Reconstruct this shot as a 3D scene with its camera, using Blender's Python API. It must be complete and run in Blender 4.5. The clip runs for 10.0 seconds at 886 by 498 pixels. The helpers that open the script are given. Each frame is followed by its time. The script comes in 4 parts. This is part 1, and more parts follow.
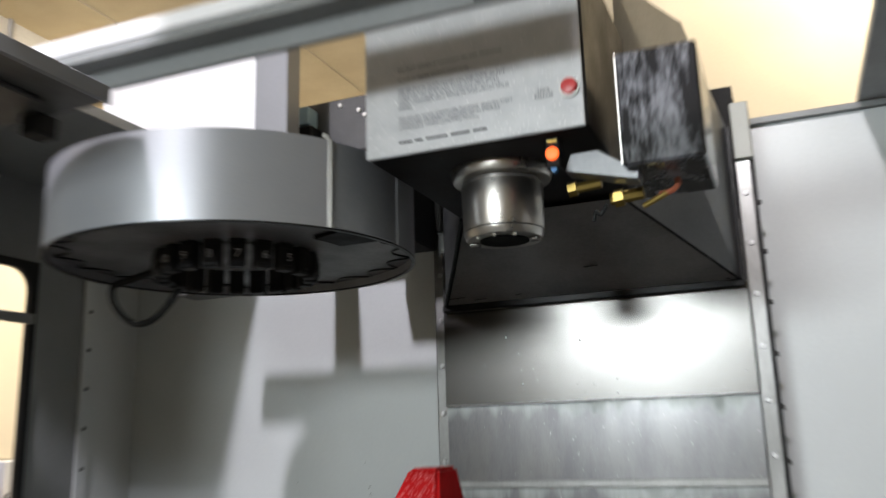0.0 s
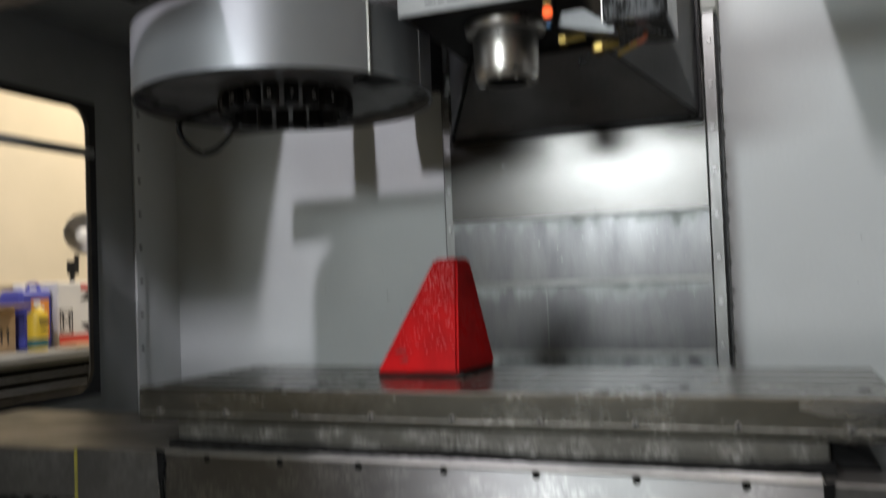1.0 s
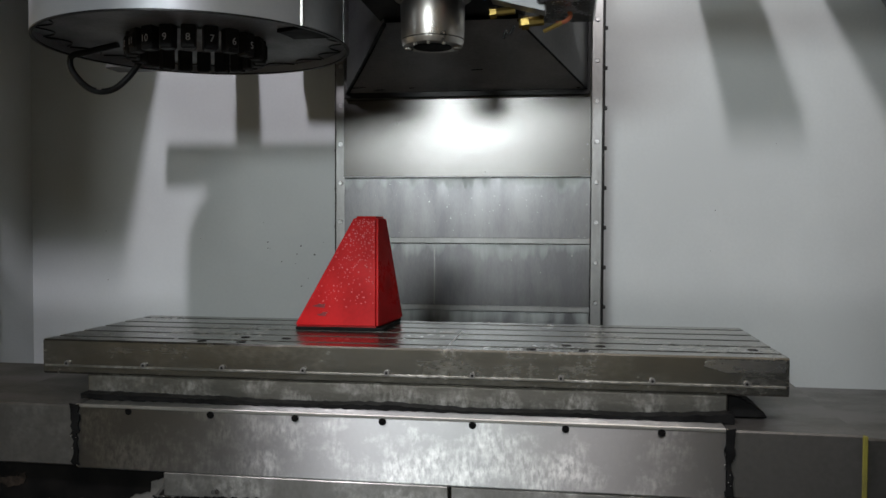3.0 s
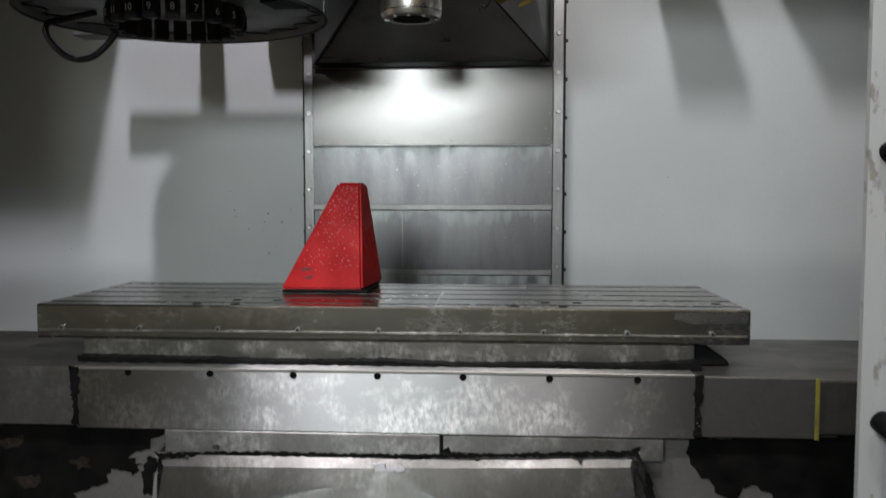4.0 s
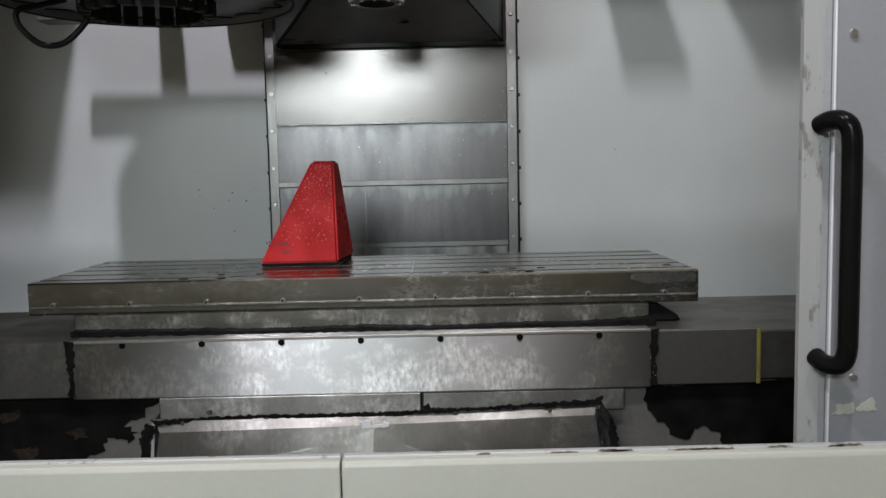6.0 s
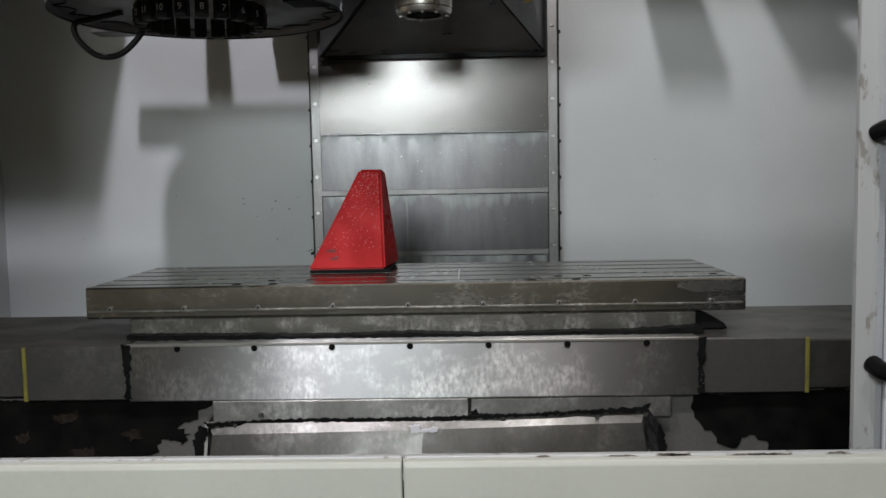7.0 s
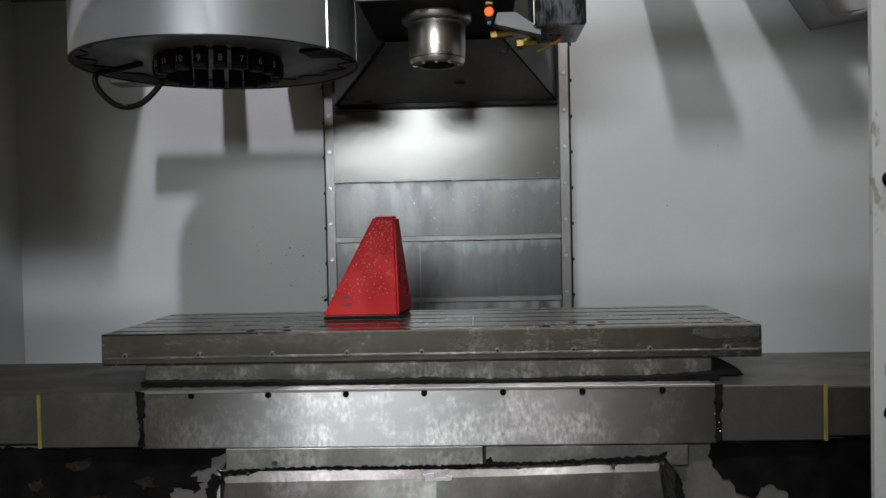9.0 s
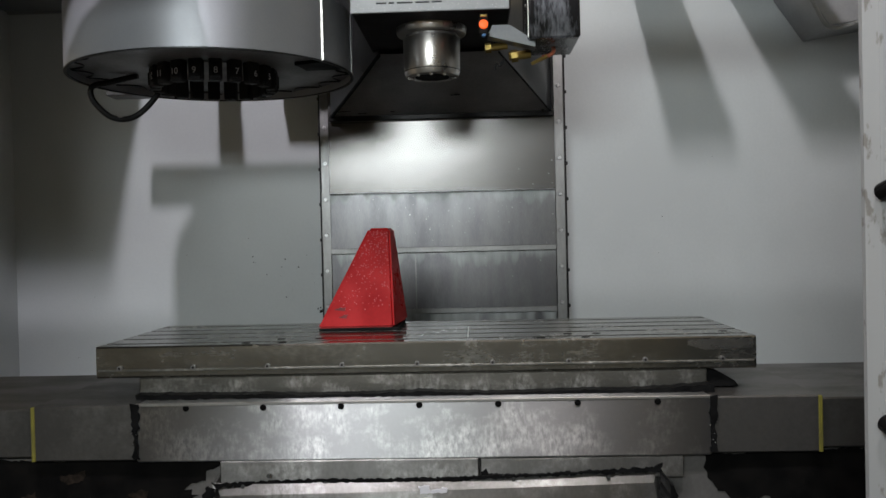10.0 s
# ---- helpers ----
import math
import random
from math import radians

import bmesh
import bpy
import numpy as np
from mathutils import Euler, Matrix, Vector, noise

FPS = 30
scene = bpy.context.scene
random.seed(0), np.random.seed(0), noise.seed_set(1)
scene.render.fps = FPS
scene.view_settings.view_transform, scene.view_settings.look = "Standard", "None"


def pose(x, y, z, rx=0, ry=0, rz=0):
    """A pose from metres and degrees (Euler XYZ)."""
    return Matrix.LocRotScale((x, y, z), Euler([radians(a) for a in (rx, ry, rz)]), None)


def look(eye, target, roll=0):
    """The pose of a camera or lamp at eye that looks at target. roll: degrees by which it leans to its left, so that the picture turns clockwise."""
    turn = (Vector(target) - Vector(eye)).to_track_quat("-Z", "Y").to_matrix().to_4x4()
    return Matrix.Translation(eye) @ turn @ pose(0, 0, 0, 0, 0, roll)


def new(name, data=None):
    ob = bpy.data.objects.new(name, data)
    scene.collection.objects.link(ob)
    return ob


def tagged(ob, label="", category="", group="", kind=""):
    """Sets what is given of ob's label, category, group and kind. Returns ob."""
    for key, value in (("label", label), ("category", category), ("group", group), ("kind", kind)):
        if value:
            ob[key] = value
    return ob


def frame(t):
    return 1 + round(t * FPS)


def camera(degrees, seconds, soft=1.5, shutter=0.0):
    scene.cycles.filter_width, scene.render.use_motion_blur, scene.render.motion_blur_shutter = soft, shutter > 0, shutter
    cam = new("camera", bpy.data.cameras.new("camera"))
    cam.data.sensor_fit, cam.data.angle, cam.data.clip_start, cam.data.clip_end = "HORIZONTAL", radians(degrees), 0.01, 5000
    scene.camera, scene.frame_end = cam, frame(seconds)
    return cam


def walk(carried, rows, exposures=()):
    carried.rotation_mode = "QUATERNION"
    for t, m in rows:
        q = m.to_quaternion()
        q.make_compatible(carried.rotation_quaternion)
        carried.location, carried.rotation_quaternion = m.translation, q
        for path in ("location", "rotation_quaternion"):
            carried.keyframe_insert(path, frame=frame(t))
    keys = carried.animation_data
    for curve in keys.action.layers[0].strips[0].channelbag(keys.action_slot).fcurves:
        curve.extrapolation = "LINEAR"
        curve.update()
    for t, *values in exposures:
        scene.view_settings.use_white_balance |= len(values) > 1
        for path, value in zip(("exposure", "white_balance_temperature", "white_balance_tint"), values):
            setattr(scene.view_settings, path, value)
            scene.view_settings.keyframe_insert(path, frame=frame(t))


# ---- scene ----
cam = camera(55.5, 10.0, shutter=0.5)
PATH = [
    (0, (0.423, -0.961, 1.223), (-0.307, 0.848, 1.663), -1.7),
    (0.3, (0.502, -1.332, 1.201), (-0.199, 0.504, 1.572), -2.1),
    (0.5, (0.507, -1.338, 1.202), (-0.211, 0.493, 1.564), -1.9),
    (0.7, (0.524, -1.351, 1.18), (-0.21, 0.484, 1.486), -2.1),
    (1, (0.498, -1.321, 1.137), (-0.225, 0.542, 1.212), -2.1),
    (1.2, (0.496, -1.322, 1.15), (-0.206, 0.548, 1.044), -1.6),
    (1.5, (0.492, -1.313, 1.155), (-0.136, 0.581, 1.012), -1.5),
    (2, (0.476, -1.315, 1.167), (-0.04, 0.605, 0.952), -1.1),
    (2.5, (0.382, -1.382, 1.186), (0.039, 0.586, 1.083), -0.3),
    (2.7, (0.347, -1.401, 1.173), (0.014, 0.571, 1.113), 0.4),
    (3.8, (0.221, -1.514, 1.161), (0.084, 0.479, 1.066), -1.0),
    (4, (0.213, -1.526, 1.157), (0.078, 0.466, 1.027), -0.0),
    (4.5, (0.212, -1.563, 1.153), (0.141, 0.428, 0.978), -0.9),
    (5, (0.209, -1.576, 1.149), (0.16, 0.415, 0.965), -1.0),
    (6.3, (0.145, -1.653, 1.16), (0.158, 0.338, 0.971), -1.3),
    (6.5, (0.147, -1.653, 1.161), (0.128, 0.339, 0.978), -1.7),
    (7, (0.111, -1.667, 1.153), (0.054, 0.325, 0.991), -1.1),
    (7.5, (0.104, -1.668, 1.147), (0.026, 0.322, 0.968), -1.1),
    (8, (0.114, -1.669, 1.151), (0.1, 0.322, 0.96), -1.1),
    (8.5, (0.109, -1.672, 1.159), (0.117, 0.325, 1.046), -1.2),
    (9, (0.106, -1.673, 1.154), (0.024, 0.324, 1.102), -1.2),
    (9.5, (0.108, -1.673, 1.156), (0.033, 0.325, 1.106), -1.3),
    (10, (0.109, -1.675, 1.157), (0.036, 0.323, 1.129), -1.3),
]

walk(cam, [(t, look(eye, target, roll)) for t, eye, target, roll in PATH],
     [(0.0, 0.50), (0.5, 0.12), (1.0, -0.1), (2.5, -0.1), (6.5, -0.16), (10.0, -0.27)])

# ---- light ----
world = bpy.data.worlds.new("world")
scene.world = world
world.use_nodes = True
world.node_tree.nodes["Background"].inputs[0].default_value = (0.8, 0.85, 1.0, 1)
world.node_tree.nodes["Background"].inputs[1].default_value = 0.007


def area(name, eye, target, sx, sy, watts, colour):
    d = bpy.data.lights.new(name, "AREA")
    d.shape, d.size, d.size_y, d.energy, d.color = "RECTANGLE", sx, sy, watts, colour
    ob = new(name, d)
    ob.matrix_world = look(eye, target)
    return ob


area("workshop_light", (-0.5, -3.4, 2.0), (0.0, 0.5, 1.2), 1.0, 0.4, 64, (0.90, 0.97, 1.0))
area("ceiling_light", (-0.70, -1.3, 3.02), (-0.70, 0.9, 1.2), 0.07, 0.30, 71, (0.95, 0.91, 1.0))
area("ceiling_light", (0.40, -1.3, 3.02), (0.6, 0.9, 1.2), 0.06, 0.40, 57, (1.0, 0.96, 1.0))
area("ceiling_light", (-1.9, 2.2, 3.0), (-1.9, 2.2, 0), 1.2, 0.6, 64, (1.0, 0.89, 0.72))
# Added lamp, out of view, only to brighten the partition behind the machine.
area("ceiling_light", (1.1, 1.35, 2.92), (1.1, 1.95, 2.78), 1.2, 0.1, 17, (1.0, 0.91, 0.74))


# ---- materials ----
def mat(name, a, b=None, rough=0.5, metal=0.0, scale=8.0, stretch=(1, 1, 1), bump=0.1, fine=120.0, rough2=None, detail=6, lo=0.35, hi=0.65, spec=0.5, aniso=0.0):
    m = bpy.data.materials.new(name)
    m.use_nodes = True
    nt = m.node_tree
    n, l = nt.nodes, nt.links
    p = n["Principled BSDF"]
    tc = n.new("ShaderNodeTexCoord")
    mp = n.new("ShaderNodeMapping")
    mp.inputs["Scale"].default_value = stretch
    l.new(tc.outputs["Object"], mp.inputs["Vector"])
    big = n.new("ShaderNodeTexNoise")
    big.inputs["Scale"].default_value, big.inputs["Detail"].default_value = scale, detail
    l.new(mp.outputs[0], big.inputs["Vector"])
    small = n.new("ShaderNodeTexNoise")
    small.inputs["Scale"].default_value, small.inputs["Detail"].default_value = fine, 4
    l.new(mp.outputs[0], small.inputs["Vector"])
    ramp = n.new("ShaderNodeMapRange")
    ramp.inputs["From Min"].default_value, ramp.inputs["From Max"].default_value = lo, hi
    mixer = n.new("ShaderNodeMath")
    mixer.operation = "MULTIPLY_ADD"
    mixer.inputs[1].default_value = 0.3
    l.new(small.outputs["Fac"], mixer.inputs[0])
    sub = n.new("ShaderNodeMath")
    sub.operation = "SUBTRACT"
    sub.inputs[1].default_value = 0.15
    l.new(big.outputs["Fac"], sub.inputs[0])
    l.new(sub.outputs[0], mixer.inputs[2])
    l.new(mixer.outputs[0], ramp.inputs["Value"])
    mix = n.new("ShaderNodeMix")
    mix.data_type = "RGBA"
    mix.inputs["A"].default_value = (*a, 1)
    mix.inputs["B"].default_value = (*(b or [c * 0.85 for c in a]), 1)
    l.new(ramp.outputs["Result"], mix.inputs["Factor"])
    l.new(mix.outputs["Result"], p.inputs["Base Color"])
    rr = n.new("ShaderNodeMapRange")
    rr.inputs["To Min"].default_value, rr.inputs["To Max"].default_value = rough, rough2 if rough2 is not None else min(1, rough * 1.3)
    l.new(ramp.outputs["Result"], rr.inputs["Value"])
    l.new(rr.outputs["Result"], p.inputs["Roughness"])
    p.inputs["Metallic"].default_value = metal
    p.inputs["Specular IOR Level"].default_value = spec
    if aniso:
        tg = n.new("ShaderNodeTangent")
        tg.direction_type, tg.axis = "RADIAL", "X"
        p.inputs["Anisotropic"].default_value = aniso
        l.new(tg.outputs[0], p.inputs["Tangent"])
    if bump:
        bp = n.new("ShaderNodeBump")
        bp.inputs["Strength"].default_value, bp.inputs["Distance"].default_value = bump, 0.002
        l.new(small.outputs["Fac"], bp.inputs["Height"])
        l.new(bp.outputs["Normal"], p.inputs["Normal"])
    return m


def glow(name, colour, strength):
    m = bpy.data.materials.new(name)
    m.use_nodes = True
    p = m.node_tree.nodes["Principled BSDF"]
    p.inputs["Base Color"].default_value = (*colour, 1)
    p.inputs["Emission Color"].default_value = (*colour, 1)
    p.inputs["Emission Strength"].default_value = strength
    return m


M_WALL = mat("enclosure_paint", (0.58, 0.61, 0.61), (0.52, 0.55, 0.55), 0.35, 0, 2.5, bump=0.03, rough2=0.5)
M_DARKWALL = mat("grey_paint", (0.22, 0.23, 0.23), (0.185, 0.195, 0.195), 0.4, 0, 4, bump=0.03)
M_DOOR = mat("door_paint", (0.21, 0.215, 0.23), (0.185, 0.19, 0.20), 0.4, 0, 3, bump=0.03)
M_WORN = mat("worn_edge_paint", (0.28, 0.29, 0.285), (0.16, 0.155, 0.14), 0.45, 0, 45, (1, 1, 0.5), lo=0.60, hi=0.66)
M_CREAM = mat("cream_paint", (0.355, 0.365, 0.325), (0.325, 0.335, 0.295), 0.4, 0, 5, bump=0.05)
M_STEEL = mat("brushed_steel", (0.50, 0.50, 0.50), (0.36, 0.36, 0.36), 0.32, 1, 5, (1, 1, 4), 0.12, 160, 0.42)
M_PANEL = mat("stained_steel", (0.18, 0.18, 0.183), (0.125, 0.125, 0.13), 0.28, 1, 7, (3, 1, 0.7), 0.04, 120, 0.35)
M_PANELTOP = mat("clean_slide_steel", (0.134, 0.131, 0.126), (0.106, 0.104, 0.100), 0.255, 1, 6, (1, 1, 2), 0.05, 140, 0.275, lo=0.1, hi=0.9)
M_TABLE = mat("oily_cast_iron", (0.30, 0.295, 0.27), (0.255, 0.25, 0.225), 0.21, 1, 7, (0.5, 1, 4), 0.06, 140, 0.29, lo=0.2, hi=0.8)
M_COVER = mat("dark_steel", (0.122, 0.117, 0.108), (0.075, 0.072, 0.066), 0.4, 0.8, 6, (1, 2, 1), 0.1)
M_BLACK = mat("black_oil", (0.003, 0.003, 0.003), (0.006, 0.0055, 0.005), 0.5, 0, 20, bump=0.15, fine=60, spec=0.05)
M_SEAL = mat("black_sealant", (0.003, 0.003, 0.003), (0.007, 0.007, 0.007), 0.5, 0, 30, bump=0.4, fine=90, spec=0.06)
M_RED = mat("red_paint", (0.37, 0.007, 0.008), (0.26, 0.005, 0.006), 0.26, 0, 14, bump=0.05, fine=150, rough2=0.34, spec=0.035)
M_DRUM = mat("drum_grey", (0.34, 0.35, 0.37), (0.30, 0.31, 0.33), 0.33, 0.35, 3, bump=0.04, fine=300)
# Darker than the drum grey: the underside's shade is put into the colour.
M_DRUMIN = mat("drum_underside_shaded", (0.17, 0.17, 0.175), (0.10, 0.10, 0.105), 0.45, 0.2, 8)
M_DARK = mat("dark_casting", (0.012, 0.012, 0.013), (0.022, 0.021, 0.02), 0.5, 0, 10, bump=0.2, spec=0.1)
# The pale second colour paints in ceiling reflections along with the smudges.
M_BOX = mat("black_gloss_pale_sheen", (0.012, 0.012, 0.013), (0.20, 0.21, 0.235), 0.18, 0, 15, (1.3, 1, 0.35), lo=0.47, hi=0.76, bump=0.05, rough2=0.45, spec=0.25)
M_SIGN = mat("aluminium_plate", (0.46, 0.465, 0.475), (0.41, 0.415, 0.425), 0.42, 0.25, 30, bump=0.15, fine=260, rough2=0.44, spec=0.3)
M_CHROME = mat("polished_steel", (0.58, 0.56, 0.53), (0.5, 0.48, 0.45), 0.27, 1, 12, bump=0.03)
M_BRASS = mat("brass", (0.36, 0.26, 0.08), (0.22, 0.16, 0.05), 0.35, 1, 20)
M_COPPER = mat("red_tube", (0.35, 0.10, 0.05), None, 0.4, 0, 20)
M_RUBBER = mat("black_rubber", (0.005, 0.005, 0.005), (0.009, 0.009, 0.009), 0.35, 0, 30, spec=0.2)
M_BOLT = mat("dark_bolt", (0.05, 0.05, 0.05), (0.09, 0.09, 0.085), 0.4, 0.8, 60)
M_YELLOW = mat("yellow_paint", (0.15, 0.135, 0.02), (0.10, 0.09, 0.015), 0.5, 0, 20)
M_ORANGE = glow("orange_indicator", (1.0, 0.13, 0.02), 1.1)
M_BUTTON = mat("red_plastic", (0.60, 0.05, 0.05), None, 0.3, 0, 20, bump=0)
M_BLUE = mat("blue_plastic", (0.03, 0.18, 0.45), None, 0.4, 0, 20)
M_SHOP = mat("shop_wall_paint", (0.62, 0.55, 0.43), (0.56, 0.50, 0.39), 0.7, 0, 2)
M_TILE = mat("ceiling_tile", (0.62, 0.55, 0.41), (0.56, 0.49, 0.36), 0.8, 0, 5)
M_FLOOR = mat("shop_floor", (0.22, 0.22, 0.21), (0.16, 0.16, 0.155), 0.5, 0, 3)
M_WHITE = mat("white_sheet", (0.56, 0.56, 0.58), (0.50, 0.50, 0.52), 0.4, 0, 4)
M_BRIGHT = mat("bright_white_paint", (0.80, 0.80, 0.81), (0.74, 0.74, 0.75), 0.4, 0, 4)
M_INK = mat("sign_ink", (0.04, 0.04, 0.045), None, 0.5, 0, 20, bump=0)

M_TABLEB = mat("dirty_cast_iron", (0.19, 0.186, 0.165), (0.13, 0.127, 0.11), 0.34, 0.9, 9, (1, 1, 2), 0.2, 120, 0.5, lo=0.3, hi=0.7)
M_APRON = mat("scuffed_steel", (0.34, 0.34, 0.34), (0.28, 0.28, 0.275), 0.34, 1, 6, (1, 1, 0.8), 0.04, 160, 0.42, lo=0.2, hi=0.8, aniso=0.95)
M_BARE = mat("bare_bright_steel", (0.66, 0.65, 0.62), (0.52, 0.51, 0.48), 0.3, 1, 20)
M_BARE2 = mat("dull_grey_steel", (0.22, 0.21, 0.20), (0.15, 0.145, 0.135), 0.4, 0.7, 10)
M_GUARD = mat("guard_steel", (0.30, 0.295, 0.28), (0.21, 0.205, 0.19), 0.36, 1, 6, (2, 1, 1), 0.04, 90, 0.4, aniso=0.6)
M_RUST = mat("rusty_patch", (0.022, 0.016, 0.012), (0.010, 0.008, 0.006), 0.8, 0, 60, bump=0.5, spec=0.1)
M_RAIL = mat("rail_steel", (0.27, 0.27, 0.265), (0.20, 0.20, 0.195), 0.35, 1, 8, (1, 1, 0.4))
M_HEAD = mat("head_grey_paint", (0.10, 0.10, 0.095), (0.07, 0.07, 0.068), 0.4, 0.1, 8, bump=0.1)
M_HOOD = mat("oily_dark_sheet", (0.46, 0.46, 0.465), (0.27, 0.27, 0.275), 0.32, 0.3, 5, bump=0.08, rough2=0.4)
M_CHEEK = mat("grey_sheet", (0.17, 0.175, 0.18), (0.13, 0.135, 0.14), 0.35, 0.6, 4, bump=0.04)
M_CHIP = mat("dark_chip", (0.12, 0.095, 0.08), (0.07, 0.055, 0.045), 0.6, 0, 60)
M_DARKPLATE = mat("dark_plate_paint", (0.045, 0.045, 0.045), (0.03, 0.03, 0.03), 0.4, 0, 10)
M_PATCH = mat("worn_bright_iron", (0.50, 0.49, 0.46), (0.36, 0.35, 0.33), 0.26, 1, 40, (0.6, 1, 1.5), 0.05, 140, 0.3, lo=0.3, hi=0.7)
M_DRUM2 = mat("drum_grey_flap", (0.26, 0.27, 0.285), (0.22, 0.23, 0.245), 0.35, 0.35, 3, bump=0.04)
M_WHITE2 = mat("grey_hub_paint", (0.22, 0.22, 0.22), (0.14, 0.14, 0.14), 0.5, 0, 12)
M_DOOR2 = mat("shaded_grey_paint", (0.33, 0.34, 0.35), (0.27, 0.275, 0.28), 0.45, 0, 6)
M_HANDLE = mat("black_gloss_plastic", (0.004, 0.004, 0.004), (0.006, 0.006, 0.006), 0.2, 0, 20, bump=0.02, spec=0.06)
M_BLUEGREY = mat("pale_blue_paint", (0.35, 0.50, 0.58), None, 0.4, 0, 20)
M_PAPER = mat("white_print_card", (0.72, 0.72, 0.72), (0.66, 0.66, 0.66), 0.6, 0, 8, bump=0.02)
M_REDPRINT = mat("red_print", (0.62, 0.07, 0.05), None, 0.6, 0, 8, bump=0.02)
M_CARD = mat("brown_card", (0.45, 0.31, 0.18), (0.38, 0.26, 0.15), 0.75, 0, 8)
M_BLUEJUG = mat("blue_jug_plastic", (0.05, 0.06, 0.40), (0.04, 0.05, 0.34), 0.4, 0, 8)
M_ORANGELABEL = mat("orange_label", (0.75, 0.30, 0.06), (0.65, 0.25, 0.05), 0.5, 0, 20)
# Droplets on the red block; their pale pink paints in the white glints.
M_DROP = mat("oil_droplet_pale_glint", (0.56, 0.14, 0.145), None, 0.08, 0, 20, bump=0, spec=1.0)
M_DUCT = mat("galvanised_duct", (0.66, 0.62, 0.53), (0.52, 0.48, 0.40), 0.45, 0.2, 7, bump=0.1)
# Oil beads coloured near white, so the sparkle is in the base colour.
M_BEAD = mat("oil_bead_white_sparkle", (0.80, 0.80, 0.79), None, 0.12, 0.0, 20, bump=0, spec=1.0)
M_SPLASH = mat("dried_coolant", (0.42, 0.43, 0.41), (0.30, 0.31, 0.29), 0.5, 0.3, 60, bump=0)
M_SMUDGE = mat("oily_smudge", (0.16, 0.006, 0.008), (0.08, 0.005, 0.006), 0.35, 0, 60)
M_YELLOWP = mat("yellow_plastic", (0.72, 0.50, 0.04), (0.64, 0.44, 0.03), 0.4, 0, 10)
M_TEAL = mat("dark_teal_print", (0.03, 0.12, 0.13), None, 0.5, 0, 20)


def tide(m, pale, level=0.86, spread=0.22):
    """Adds a pale dried tide mark near the top of each sheet to a material of mat()."""
    n, l = m.node_tree.nodes, m.node_tree.links
    p = n["Principled BSDF"]
    old, rough = p.inputs["Base Color"].links[0].from_socket, p.inputs["Roughness"].links[0].from_socket
    tc = n.new("ShaderNodeTexCoord")
    sep = n.new("ShaderNodeSeparateXYZ")
    l.new(tc.outputs["Generated"], sep.inputs[0])
    mp = n.new("ShaderNodeMapping")
    mp.inputs["Scale"].default_value = (14, 1, 2.2)
    l.new(tc.outputs["Object"], mp.inputs["Vector"])
    nz = n.new("ShaderNodeTexNoise")
    nz.inputs["Scale"].default_value, nz.inputs["Detail"].default_value = 1.6, 7
    l.new(mp.outputs[0], nz.inputs["Vector"])
    add = n.new("ShaderNodeMath")
    add.operation = "MULTIPLY_ADD"
    add.inputs[1].default_value = 0.9
    l.new(nz.outputs["Fac"], add.inputs[0])
    l.new(sep.outputs["Z"], add.inputs[2])
    rg = n.new("ShaderNodeMapRange")
    rg.inputs["From Min"].default_value, rg.inputs["From Max"].default_value = level + 0.45, level + 0.45 + spread
    l.new(add.outputs[0], rg.inputs["Value"])
    low = n.new("ShaderNodeMath")
    low.operation = "MULTIPLY"
    low.inputs[1].default_value = 0.75
    l.new(rg.outputs["Result"], low.inputs[0])
    mx = n.new("ShaderNodeMix")
    mx.data_type = "RGBA"
    mx.inputs["B"].default_value = (*pale, 1)
    l.new(low.outputs[0], mx.inputs["Factor"])
    l.new(old, mx.inputs["A"])
    l.new(mx.outputs["Result"], p.inputs["Base Color"])
    ad = n.new("ShaderNodeMath")
    ad.operation = "MULTIPLY_ADD"
    ad.inputs[1].default_value = 0.3
    l.new(low.outputs[0], ad.inputs[0])
    l.new(rough, ad.inputs[2])
    l.new(ad.outputs[0], p.inputs["Roughness"])


